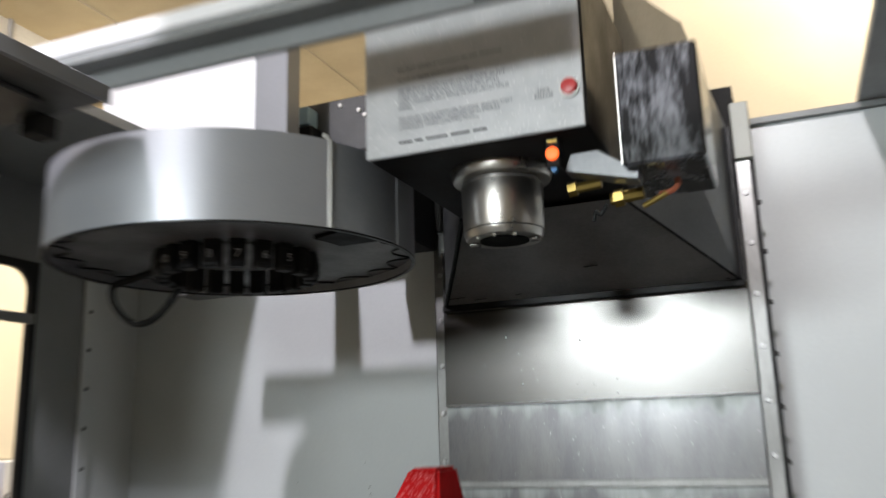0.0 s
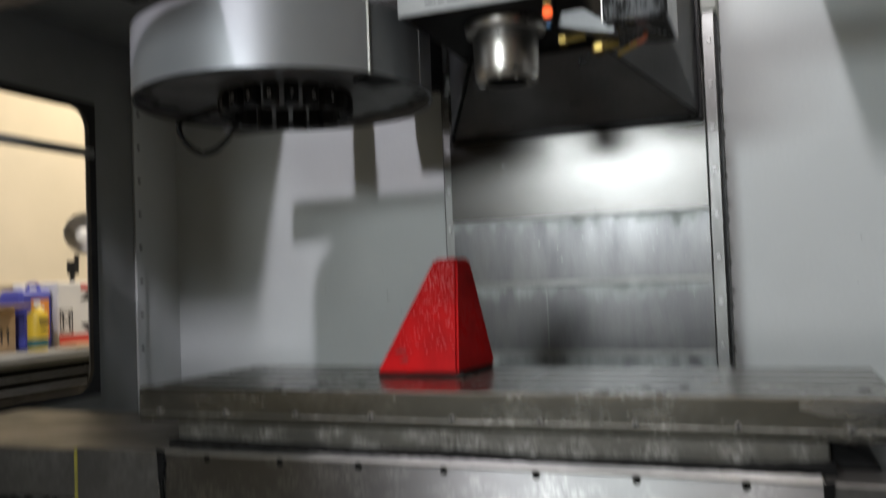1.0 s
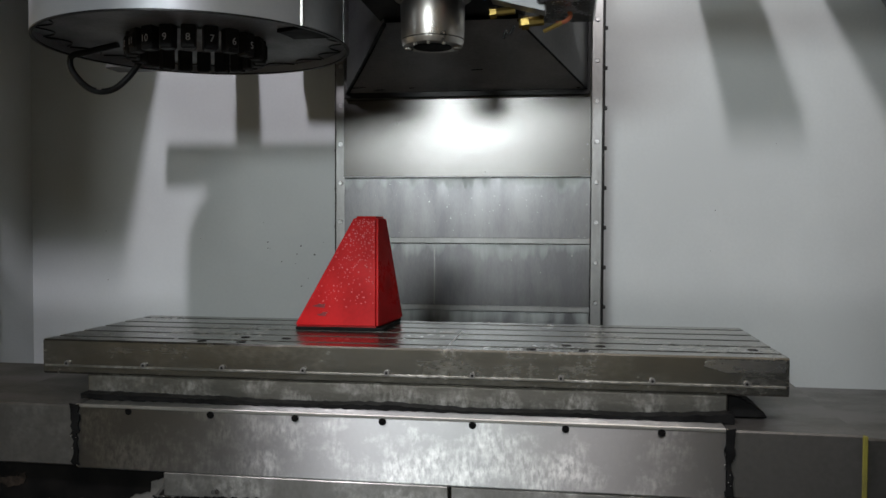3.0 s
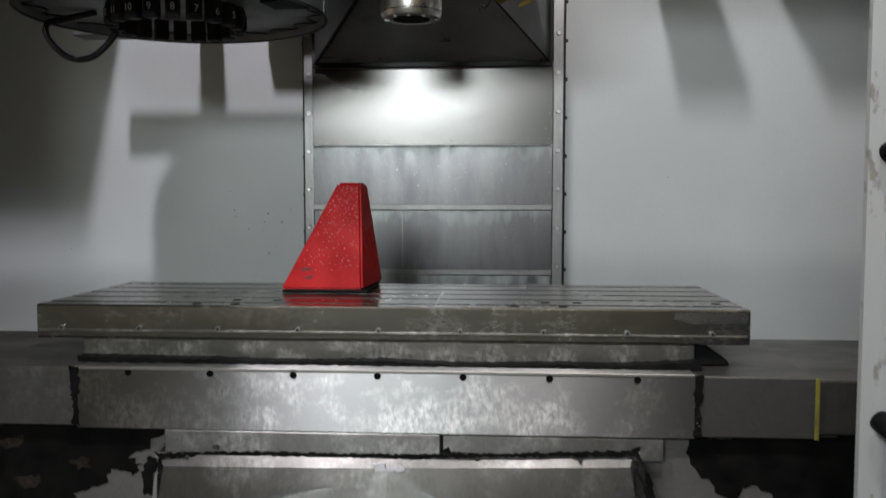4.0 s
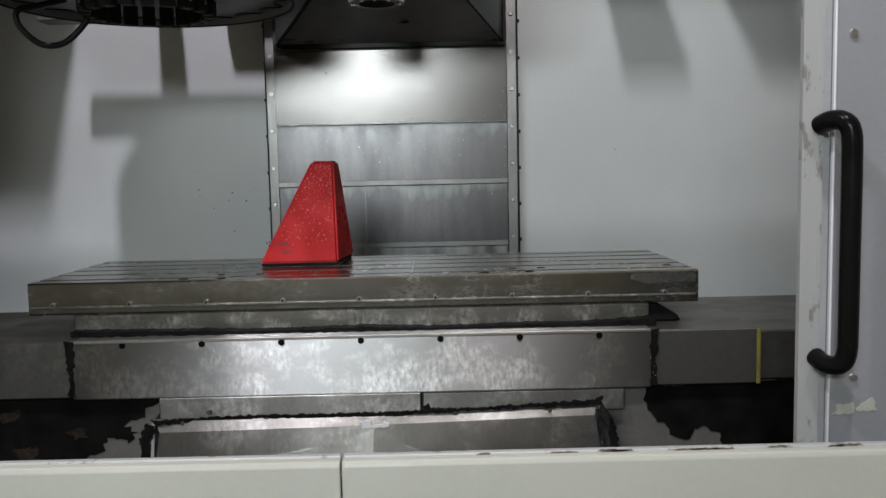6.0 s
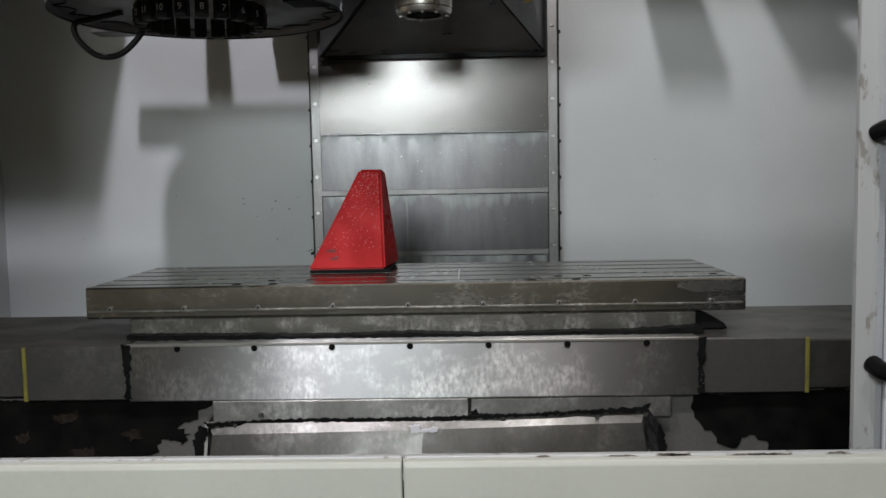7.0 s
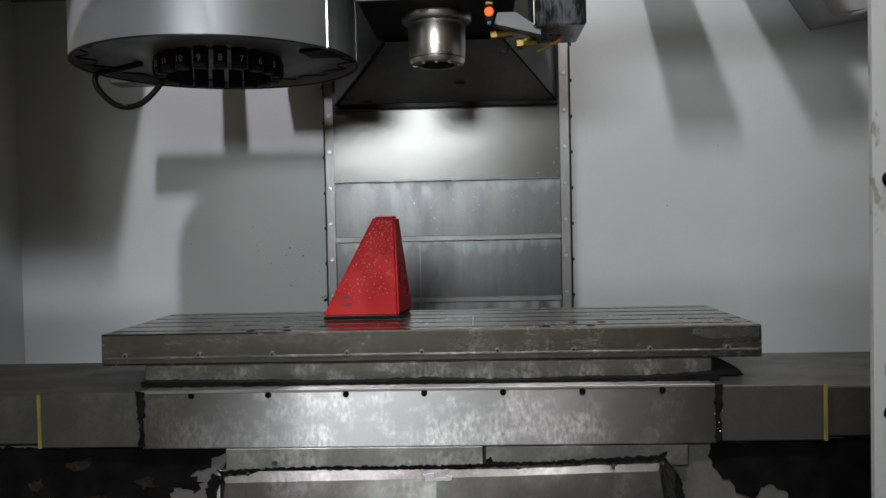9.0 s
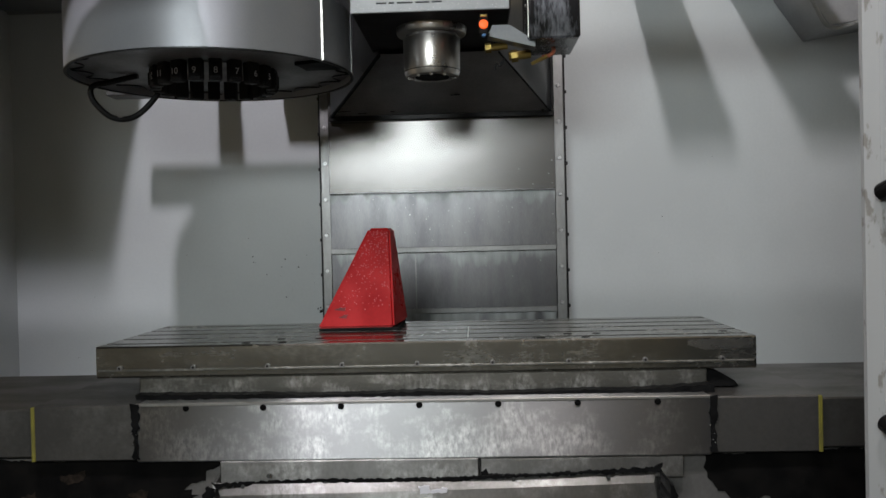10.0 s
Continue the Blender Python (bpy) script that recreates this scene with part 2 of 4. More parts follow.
def scuffed(m, pale, blotch=9.0, grain=55.0, stretch=(2.2, 1, 0.5), lo=0.50, hi=0.68, amount=0.8, dull=0.12, seed=0.0):
    """Adds pale dry rub marks: scratchy grain that shows only inside larger blotches."""
    n, l = m.node_tree.nodes, m.node_tree.links
    p = n["Principled BSDF"]
    old, rough = p.inputs["Base Color"].links[0].from_socket, p.inputs["Roughness"].links[0].from_socket
    tc = n.new("ShaderNodeTexCoord")
    outs = []
    for scale, st, a, b_ in ((blotch, (1, 1, 1.3), lo, hi), (grain, stretch, 0.38, 0.62)):
        mp = n.new("ShaderNodeMapping")
        mp.inputs["Scale"].default_value = st
        mp.inputs["Location"].default_value = (seed, seed, 0)
        l.new(tc.outputs["Object"], mp.inputs["Vector"])
        nz = n.new("ShaderNodeTexNoise")
        nz.inputs["Scale"].default_value, nz.inputs["Detail"].default_value = scale, 5
        nz.inputs["Roughness"].default_value = 0.65
        l.new(mp.outputs[0], nz.inputs["Vector"])
        rg = n.new("ShaderNodeMapRange")
        rg.inputs["From Min"].default_value, rg.inputs["From Max"].default_value = a, b_
        l.new(nz.outputs["Fac"], rg.inputs["Value"])
        outs.append(rg.outputs["Result"])
    mul = n.new("ShaderNodeMath")
    mul.operation = "MULTIPLY"
    l.new(outs[0], mul.inputs[0]), l.new(outs[1], mul.inputs[1])
    low = n.new("ShaderNodeMath")
    low.operation = "MULTIPLY"
    low.inputs[1].default_value = amount
    l.new(mul.outputs[0], low.inputs[0])
    mx = n.new("ShaderNodeMix")
    mx.data_type = "RGBA"
    mx.inputs["B"].default_value = (*pale, 1)
    l.new(low.outputs[0], mx.inputs["Factor"])
    l.new(old, mx.inputs["A"])
    l.new(mx.outputs["Result"], p.inputs["Base Color"])
    ad = n.new("ShaderNodeMath")
    ad.operation = "MULTIPLY_ADD"
    ad.inputs[1].default_value = dull
    l.new(low.outputs[0], ad.inputs[0])
    l.new(rough, ad.inputs[2])
    l.new(ad.outputs[0], p.inputs["Roughness"])


scuffed(M_APRON, (0.66, 0.66, 0.64), 10, 75, (1.8, 1, 0.8), 0.44, 0.64, 0.78, 0.05)
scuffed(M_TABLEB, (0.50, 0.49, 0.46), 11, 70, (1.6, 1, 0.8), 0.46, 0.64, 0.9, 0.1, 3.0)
scuffed(M_TABLE, (0.10, 0.10, 0.082), 6, 36, (0.5, 1, 2.2), 0.46, 0.74, 0.4, 0.06, 2.0)
scuffed(M_TABLE, (0.55, 0.54, 0.50), 9, 90, (0.8, 1, 1.4), 0.46, 0.66, 0.6, 0.06, 7.0)
scuffed(M_GUARD, (0.62, 0.61, 0.58), 9, 60, (1.5, 1, 1), 0.48, 0.66, 0.6, 0.1, 1.0)
scuffed(M_COVER, (0.17, 0.165, 0.155), 7, 60, (1, 1, 1), 0.50, 0.70, 0.6, 0.1, 5.0)
tide(M_PANEL, (0.33, 0.355, 0.34))


# ---- mesh helpers ----
def origin(ob):
    v = Vector((0, 0, 0))
    while ob:
        v += ob.location
        ob = ob.parent
    return v


def part(name, bm, material, parent=None, label="", smooth=27):
    me = bpy.data.meshes.new(name)
    bmesh.ops.recalc_face_normals(bm, faces=bm.faces)
    if parent:
        bmesh.ops.translate(bm, verts=bm.verts, vec=-origin(parent))
    bm.to_mesh(me)
    bm.free()
    for p in me.polygons:
        p.use_smooth = True
    me.set_sharp_from_angle(angle=radians(smooth))
    me.materials.append(material)
    ob = new(name, me)
    ob.parent = parent
    if label:
        tagged(ob, label)
    return ob


def again(ob, at):
    """The same mesh once more under the same parent, moved by at."""
    o = ob.copy()
    scene.collection.objects.link(o)
    o.location = Vector(ob.location) + Vector(at)
    return o


def thing(name, base, label, category, group="", kind=""):
    e = new(name)
    e.location = base
    return tagged(e, label, category, group, kind)


def box(x0, x1, y0, y1, z0, z1, bevel=0.0, bm=None):
    b = bmesh.new()
    bmesh.ops.create_cube(b, size=1)
    for v in b.verts:
        v.co = Vector(((x0 + x1) / 2 + v.co.x * (x1 - x0), (y0 + y1) / 2 + v.co.y * (y1 - y0), (z0 + z1) / 2 + v.co.z * (z1 - z0)))
    if bevel:
        bmesh.ops.bevel(b, geom=b.edges[:], offset=bevel, segments=1, affect="EDGES")
    return joined(bm, b)


def joined(bm, b):
    if bm is None:
        return b
    me = bpy.data.meshes.new("tmp")
    b.to_mesh(me)
    b.free()
    bm.from_mesh(me)
    bpy.data.meshes.remove(me)
    return bm


def rod(p, q, r, r2=None, seg=24, bevel=0.0, bm=None):
    p, q = Vector(p), Vector(q)
    b = bmesh.new()
    d = q - p
    bmesh.ops.create_cone(b, cap_ends=True, segments=seg, radius1=r, radius2=r if r2 is None else r2, depth=d.length)
    if bevel:
        caps = [e for e in b.edges if len(e.link_faces) == 2 and any(len(f.verts) > 4 for f in e.link_faces)]
        bmesh.ops.bevel(b, geom=caps, offset=bevel, segments=2, affect="EDGES", profile=0.6)
    m = Matrix.Translation((p + q) / 2) @ d.to_track_quat("Z", "Y").to_matrix().to_4x4()
    bmesh.ops.transform(b, matrix=m, verts=b.verts)
    return joined(bm, b)


def prism(points, axis, a, b_, bevel=0.0, bm=None):
    """A polygon given in the two other axes, drawn out along axis from a to b_."""
    b = bmesh.new()
    def at(u, v, w):
        return {"x": (w, u, v), "y": (u, w, v), "z": (u, v, w)}[axis]
    lo = [b.verts.new(at(u, v, a)) for u, v in points]
    hi = [b.verts.new(at(u, v, b_)) for u, v in points]
    n = len(points)
    b.faces.new(lo)
    b.faces.new(hi[::-1])
    for i in range(n):
        b.faces.new((lo[i], lo[(i + 1) % n], hi[(i + 1) % n], hi[i]))
    if bevel:
        bmesh.ops.bevel(b, geom=b.edges[:], offset=bevel, segments=1, affect="EDGES")
    return joined(bm, b)


def tube(points, r, seg=16, bm=None):
    """A round tube through the points, smoothed."""
    pts = [Vector(p) for p in points]
    fine = []
    for i in range(len(pts) - 1):
        a, b_, c, d = pts[max(i - 1, 0)], pts[i], pts[i + 1], pts[min(i + 2, len(pts) - 1)]
        for k in range(8):
            t = k / 8
            fine.append(0.5 * ((2 * b_) + (c - a) * t + (2 * a - 5 * b_ + 4 * c - d) * t * t + (3 * b_ - a - 3 * c + d) * t ** 3))
    fine.append(pts[-1])
    b = bmesh.new()
    rings = []
    up = Vector((0.31, 0.2, 0.93)).normalized()
    for i, p in enumerate(fine):
        d = (fine[min(i + 1, len(fine) - 1)] - fine[max(i - 1, 0)]).normalized()
        s = d.cross(up).normalized()
        u = s.cross(d).normalized()
        rings.append([b.verts.new(p + r * (math.cos(6.28319 * k / seg) * s + math.sin(6.28319 * k / seg) * u)) for k in range(seg)])
    for a, c in zip(rings, rings[1:]):
        for k in range(seg):
            b.faces.new((a[k], a[(k + 1) % seg], c[(k + 1) % seg], c[k]))
    b.faces.new(rings[0][::-1])
    b.faces.new(rings[-1])
    return joined(bm, b)


def wall(name, bm, material, label, category="wall"):
    return tagged(part(name, bm, material), label, category, kind="structure")


# ---- the shop round the machine ----
wall("floor", box(-3.4, 3.4, -4.2, 4.2, -0.1, 0.0), M_FLOOR, "grey concrete workshop floor", "floor")
b = box(-3.4, 3.4, -4.2, 4.2, 3.06, 3.15)
for i in range(11):
    for j in range(7):
        box(-3.38 + 0.612 * i, -2.776 + 0.612 * i, -4.15 + 1.22 * j, -2.94 + 1.22 * j, 3.048, 3.062, 0.004, b)
for i in range(12):
    box(-3.398 + 0.612 * i, -3.364 + 0.612 * i, -4.2, 4.2, 3.04, 3.052, bm=b)
wall("ceiling", b, M_TILE, "beige suspended tile ceiling with narrow grid bars", "ceiling")
wall("wall_west", box(-3.1, -3.0, -4.2, 4.2, 0, 3.05), M_SHOP, "beige painted workshop wall")
wall("wall_east", box(3.2, 3.3, -4.2, 4.2, 0, 3.05), M_SHOP, "beige painted workshop wall")
wall("wall_north", box(-3.0, 3.2, 3.6, 3.7, 0, 3.05), M_SHOP, "beige painted workshop wall")
wall("partition", box(0.02, 3.2, 1.95, 2.0, 0, 3.05), M_SHOP, "cream painted partition behind the machine")
wall("wall_south", box(-3.0, 3.2, -4.1, -4.0, 0, 3.05), M_SHOP, "beige painted workshop wall")
wall("trim", box(-2.999, -2.985, -4.0, 3.6, 1.19, 1.20), M_SHOP, "thin beige joint strip on the workshop wall", "trim")


def bolt(parent, at, axis, r=0.006, h=0.005, name="bolt", material=None):
    """A domed screw head at a place, standing out along axis."""
    p = Vector(at)
    return part(name, rod(p, p + Vector(axis) * h, r, r * 0.75, 12), material or M_BOLT, parent)


# ---- enclosure ----
W = wall("enclosure_wall_back", box(-1.42, 1.42, 1.05, 1.07, 0.3, 1.93), M_WALL, "pale grey painted sheet metal back wall of the machine")
part("top_flange", box(-1.42, 1.42, 1.035, 1.05, 1.918, 1.934, 0.002), M_DARKWALL, W)
wall("enclosure_wall_side", box(1.40, 1.42, -0.5, 1.05, 0.3, 1.93), M_WALL, "pale grey painted sheet metal side wall of the machine")


def rounded(y0, y1, z0, z1, r, n=8):
    pts = []
    for cy, cz, a in ((y1 - r, z1 - r, 0), (y0 + r, z1 - r, 90), (y0 + r, z0 + r, 180), (y1 - r, z0 + r, 270)):
        pts += [(cy + r * math.cos(radians(a + 90 * k / n)), cz + r * math.sin(radians(a + 90 * k / n))) for k in range(n + 1)]
    return pts


def framed(y0, y1, z0, z1, hole, x0, x1):
    """A plate in the yz plane between x0 and x1 with a rounded hole."""
    b = bmesh.new()
    n = len(hole)
    cy, cz = sum(p[0] for p in hole) / n, sum(p[1] for p in hole) / n
    rings = []
    for x in (x0, x1):
        inner = [b.verts.new((x, y, z)) for y, z in hole]
        outer = []
        for y, z in hole:
            dy, dz = y - cy, z - cz
            k = min(((y1 if dy > 0 else y0) - cy) / dy if abs(dy) > 1e-6 else 1e9, ((z1 if dz > 0 else z0) - cz) / dz if abs(dz) > 1e-6 else 1e9)
            outer.append(b.verts.new((x, cy + dy * k, cz + dz * k)))
        corners = [b.verts.new((x, y, z)) for y, z in ((y1, z1), (y0, z1), (y0, z0), (y1, z0))]
        for i in range(n):
            j = (i + 1) % n
            b.faces.new((inner[i], inner[j], outer[j], outer[i]))
        for c in range(4):
            for i in range(n):
                j = (i + 1) % n
                a, d = outer[i].co, outer[j].co
                if abs(a.y - d.y) > 1e-6 and abs(a.z - d.z) > 1e-6 and (a - corners[c].co).length + (d - corners[c].co).length < 1.2:
                    b.faces.new((outer[i], outer[j], corners[c]))
        rings.append(inner)
    for i in range(n):
        j = (i + 1) % n
        b.faces.new((rings[0][i], rings[0][j], rings[1][j], rings[1][i]))
    return b


hole = rounded(-0.30, 0.655, 0.845, 1.70, 0.07)
W = wall("enclosure_wall_window", framed(-0.5, 0.84, 0.3, 1.93, hole, -1.42, -1.40), M_DARKWALL, "dark grey side panel of the machine with a rounded window opening")
part("window_gasket", framed(-0.31, 0.667, 0.835, 1.71, rounded(-0.288, 0.643, 0.857, 1.688, 0.062), -1.404, -1.39), M_RUBBER, W)
part("window_bar", box(-1.398, -1.385, -0.31, 0.66, 1.545, 1.572, 0.003), M_DARKWALL, W)
part("latch_plate", prism([(0.16, 1.572), (0.30, 1.572), (0.275, 1.625), (0.16, 1.63)], "x", -1.397, -1.388), M_DARKWALL, W)
W = wall("enclosure_wall_corner", box(-1.42, -1.40, 0.84, 1.05, 0.3, 1.93), M_WALL, "pale grey corner panel with a screwed flange")
part("corner_flange", box(-1.401, -1.392, 0.835, 0.875, 0.3, 1.93, 0.002), M_WALL, W)
s = bolt(W, (-1.392, 0.855, 0.955), (1, 0, 0), 0.006, 0.004, "screw")
for k in range(1, 9):
    again(s, (0, 0, 0.108 * k))
wall("enclosure_floor", box(-1.4, 1.4, -0.6, 1.05, 0.28, 0.30), M_BLACK, "black oily chip pan floor", "floor")

# front sill in two folded sheets, with a bare metal top edge
for x0, x1 in ((-1.5, 0.0265), (0.0288, 1.5)):
    W = wall("sill", prism([(-0.664, 0.2), (-0.664, 0.804), (-0.660, 0.810), (-0.64, 0.810), (-0.64, 0.80), (-0.652, 0.797), (-0.652, 0.2)], "x", x0, x1, 0.0015), M_CREAM, "cream painted sheet metal front sill with a chipped top edge", "sill")
    part("edge_strip", box(x0, x1, -0.648, -0.636, 0.790, 0.8125, 0.002), M_WORN, W)
SILL = W
wall("beam", box(-1.4, 1.4, -0.075, -0.055, 1.812, 1.838, 0.002), M_BRIGHT, "white enclosure cross beam over the opening", "beam")
W = wall("beam_channel", prism([(-0.072, 1.81), (-0.02, 1.81), (-0.02, 1.765), (-0.03, 1.765), (-0.03, 1.795), (-0.072, 1.795)], "x", -1.4, 1.4), M_DARKWALL, "dark grey channel under the white beam", "beam")
part("guide_strip", box(-0.62, -0.18, -0.028, -0.018, 1.768, 1.79), M_COVER, W)
part("guide_strip", box(0.10, 0.36, -0.036, -0.028, 1.77, 1.792), M_RUBBER, W)
part("stop_bracket", box(0.60, 0.625, -0.075, -0.05, 1.72, 1.80, 0.002), M_DARKWALL, W)
W = wall("canopy", box(-1.39, -0.45, -0.62, -0.075, 1.715, 1.735, 0.003), M_HEAD, "dark sheet metal canopy panel over the opening", "panel")
part("canopy_edge", box(-0.455, -0.447, -0.62, -0.075, 1.712, 1.7385, 0.002), M_DOOR, W)
part("canopy_liner", box(-1.35, -0.52, -0.57, -0.13, 1.706, 1.714, 0.002), M_DARKPLATE, W)
part("canopy_bracket", box(-0.60, -0.565, -0.10, -0.06, 1.682, 1.715, 0.002), M_DARK, W)


# ---- ragged sheets ----
def ragged(points, y, step=0.006, amp=0.004, seed=0, thick=0.0022, rise=0.0):
    """A sheet in an xz outline with a torn edge, lying in front of y."""
    rng = random.Random(seed)
    out = []
    for i, (x, z) in enumerate(points):
        x2, z2 = points[(i + 1) % len(points)]
        n = max(1, int(math.hypot(x2 - x, z2 - z) / step))
        for k in range(n):
            t = k / n
            a = amp * (rng.random() - 0.5) * 2
            out.append((x + (x2 - x) * t + a, z + (z2 - z) * t + amp * (rng.random() - 0.5) * 1.4))
    return prism(out, "y", y - thick, y + rise)


# ---- machine table ----
table = thing("machine_table", (0, 0.2, 0.80), "oily steel machine table with long T-slots", "machine table")
prof = [(0.004, 0.886), (0.0, 0.890), (0.0, 0.947), (0.003, 0.95)]
for s in (0.045, 0.125, 0.205, 0.285, 0.365):
    prof += [(s - 0.007, 0.95), (s - 0.007, 0.930), (s - 0.013, 0.930), (s - 0.013, 0.918), (s + 0.013, 0.918), (s + 0.013, 0.930), (s + 0.007, 0.930), (s + 0.007, 0.95)]
prof += [(0.407, 0.95), (0.41, 0.947), (0.41, 0.886)]
part("table_top", prism(prof, "x", -0.66, 0.66), M_TABLE, table)
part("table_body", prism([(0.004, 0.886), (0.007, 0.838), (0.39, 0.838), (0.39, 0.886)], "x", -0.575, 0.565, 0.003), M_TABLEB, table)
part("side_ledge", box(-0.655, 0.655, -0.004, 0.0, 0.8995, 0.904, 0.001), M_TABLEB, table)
part("polished_patch", ragged([(0.53, 0.945), (0.655, 0.945), (0.655, 0.926), (0.56, 0.924), (0.525, 0.934)], 0.0, 0.003, 0.0012, 3, 0.0006), M_PATCH, table, "bare polished patch")
h = part("side_screw", rod((-0.611, -0.0055, 0.9065), (-0.611, 0.0, 0.9065), 0.0048, 0.0052, 12), M_BARE2, table)
for k in range(1, 9):
    again(h, (0.1505 * k, 0, 0))
h = part("screw_socket", rod((-0.611, -0.0062, 0.9065), (-0.611, -0.005, 0.9065), 0.0024, seg=8), M_BLACK, table)
for k in range(1, 9):
    again(h, (0.1505 * k, 0, 0))
h = part("oil_hole", rod((-0.36, 0.024, 0.9495), (-0.36, 0.024, 0.9506), 0.009, seg=16), M_BLACK, table)
for dx, dy in ((0.075, 0.0), (0.06, 0.06), (0.14, 0.06), (0.30, 0.245), (0.24, 0.245), (0.60, 0.0), (0.66, 0.06), (0.72, 0.06), (0.69, 0.0), (0.98, 0.06)):
    again(h, (dx, dy, 0))
part("polished_line", box(0.092, 0.094, 0.06, 0.25, 0.9495, 0.9504), M_BARE, table)

# ---- way covers under the table ----
apron = thing("saddle_cover", (0, 0, 0.73), "long brushed steel way cover under the table", "machine cover")
part("cover_plate", box(-0.555, 0.553, -0.065, 0.45, 0.732, 0.845, 0.0025), M_APRON, apron)
part("cover_lip", box(-0.555, 0.553, -0.0665, -0.060, 0.8405, 0.8465, 0.001), M_BARE, apron)
h = part("cover_screw", rod((-0.456, -0.0655, 0.836), (-0.456, -0.0635, 0.836), 0.0062, seg=14), M_BLACK, apron)
for k in range(1, 7):
    again(h, (0.1513 * k, -0.0015, 0))
for x0, x1, xe, dx in ((-0.76, -0.555, -1.39, -1), (0.553, 0.757, 1.39, 1)):
    part("side_cover", box(x0, x1, -0.064, 0.39, 0.735, 0.8435, 0.003), M_COVER, apron)
    o = x0 if dx < 0 else x1
    part("end_cover", box(min(o, xe), max(o, xe), -0.052, 0.37, 0.74, 0.836, 0.003), M_COVER, apron)
    part("wiper_strip", box(o - 0.004, o + 0.004, -0.0655, -0.055, 0.735, 0.8425, 0.001), M_YELLOW, apron, "yellow wiper strip")
for x, seed in ((-0.556, 1), (0.555, 2)):
    part("sealant_bead", ragged([(x - 0.008, 0.846), (x + 0.008, 0.846), (x + 0.007, 0.80), (x + 0.003, 0.786), (x + 0.007, 0.77), (x + 0.006, 0.738), (x - 0.007, 0.738), (x - 0.003, 0.772), (x - 0.006, 0.80)], -0.065, 0.006, 0.0028, seed, 0.004), M_SEAL, apron, "smeared black sealant")
    b = bmesh.new()
    rng = random.Random(seed)
    for k in range(5):
        p = Vector((x + rng.uniform(-0.008, 0.008), -0.069, rng.uniform(0.738, 0.80)))
        s_ = bmesh.ops.create_icosphere(b, subdivisions=1, radius=rng.uniform(0.0007, 0.0014), matrix=Matrix.Translation(p))
    tagged(part("chips", b, M_BARE, apron), kind="stuff")
part("sealant_fillet", ragged([(-0.57, 0.846), (0.57, 0.846), (0.57, 0.860), (0.42, 0.852), (0.3, 0.853), (0.15, 0.849), (0.0, 0.855), (-0.2, 0.851), (-0.3, 0.854), (-0.57, 0.857)], 0.004, 0.01, 0.002, 5, 0.03), M_SEAL, apron, "black sealant and oil in the joint")
part("wiper_end", prism([(0.565, 0.846), (0.632, 0.846), (0.624, 0.858), (0.606, 0.869), (0.588, 0.879), (0.565, 0.886)], "y", 0.02, 0.30, 0.002), M_SEAL, apron)

# ---- lower front of the bed ----
bed = thing("bed_front", (0, -0.05, 0.30), "lower bed front with steel guard and black flaking paint", "machine bed")
part("bed_plate", box(-1.39, 1.39, -0.04, 0.0, 0.31, 0.735), M_BARE2, bed)
part("upper_guard", box(-0.392, 0.109, -0.064, -0.04, 0.69, 0.7315, 0.0015), M_GUARD, bed)
part("upper_guard", box(0.113, 0.50, -0.062, -0.04, 0.69, 0.7305, 0.0015), M_GUARD, bed)
part("guard_bracket", ragged([(0.113, 0.706), (0.125, 0.712), (0.13, 0.702), (0.16, 0.700), (0.113, 0.698)], -0.063, 0.004, 0.002, 7, 0.003), M_SEAL, bed)
b = bmesh.new()
pts = [(-0.40, -0.072, 0.693), (0.02, -0.072, 0.693), (0.445, -0.072, 0.706), (-0.39, -0.076, 0.668), (0.02, -0.100, 0.681), (0.44, -0.076, 0.684), (-0.40, -0.085, 0.60), (0.02, -0.150, 0.60), (0.455, -0.085, 0.60)]
v = [b.verts.new(p) for p in pts]
for q in ((0, 1, 4, 3), (1, 2, 5, 4), (3, 4, 7, 6), (4, 5, 8, 7)):
    b.faces.new([v[i] for i in q])
bmesh.ops.solidify(b, geom=b.faces[:], thickness=0.004)
part("chip_guard", b, M_GUARD, bed, "folded steel chip guard", 5)
part("guard_end", prism([(-0.102, 0.58), (-0.04, 0.58), (-0.04, 0.70), (-0.075, 0.693)], "x", -0.404, -0.398), M_GUARD, bed)
part("guard_end", prism([(-0.102, 0.58), (-0.04, 0.58), (-0.04, 0.71), (-0.075, 0.706)], "x", 0.452, 0.458), M_GUARD, bed)
part("joint_sealant", ragged([(-0.405, 0.692), (-0.2, 0.699), (0.02, 0.698), (0.25, 0.705), (0.44, 0.714), (0.455, 0.722), (0.455, 0.705), (0.25, 0.699), (0.02, 0.690), (-0.2, 0.692), (-0.40, 0.683)], -0.073, 0.005, 0.003, 8, 0.004), M_SEAL, bed, "smeared black sealant")
part("joint_sealant", ragged([(-0.412, 0.69), (-0.395, 0.685), (-0.405, 0.65), (-0.40, 0.62), (-0.42, 0.62), (-0.425, 0.66)], -0.085, 0.004, 0.003, 9, 0.004), M_SEAL, bed, "smeared black sealant")
part("joint_sealant", ragged([(0.447, 0.712), (0.458, 0.70), (0.464, 0.66), (0.47, 0.60), (0.455, 0.60), (0.45, 0.66)], -0.085, 0.004, 0.003, 10, 0.09), M_SEAL, bed, "smeared black sealant")
part("white_smear", ragged([(-0.005, 0.688), (0.015, 0.690), (0.018, 0.680), (0.045, 0.686), (0.05, 0.678), (0.0, 0.676)], -0.1005, 0.004, 0.002, 12, 0.002, 0.006), M_WHITE, bed)
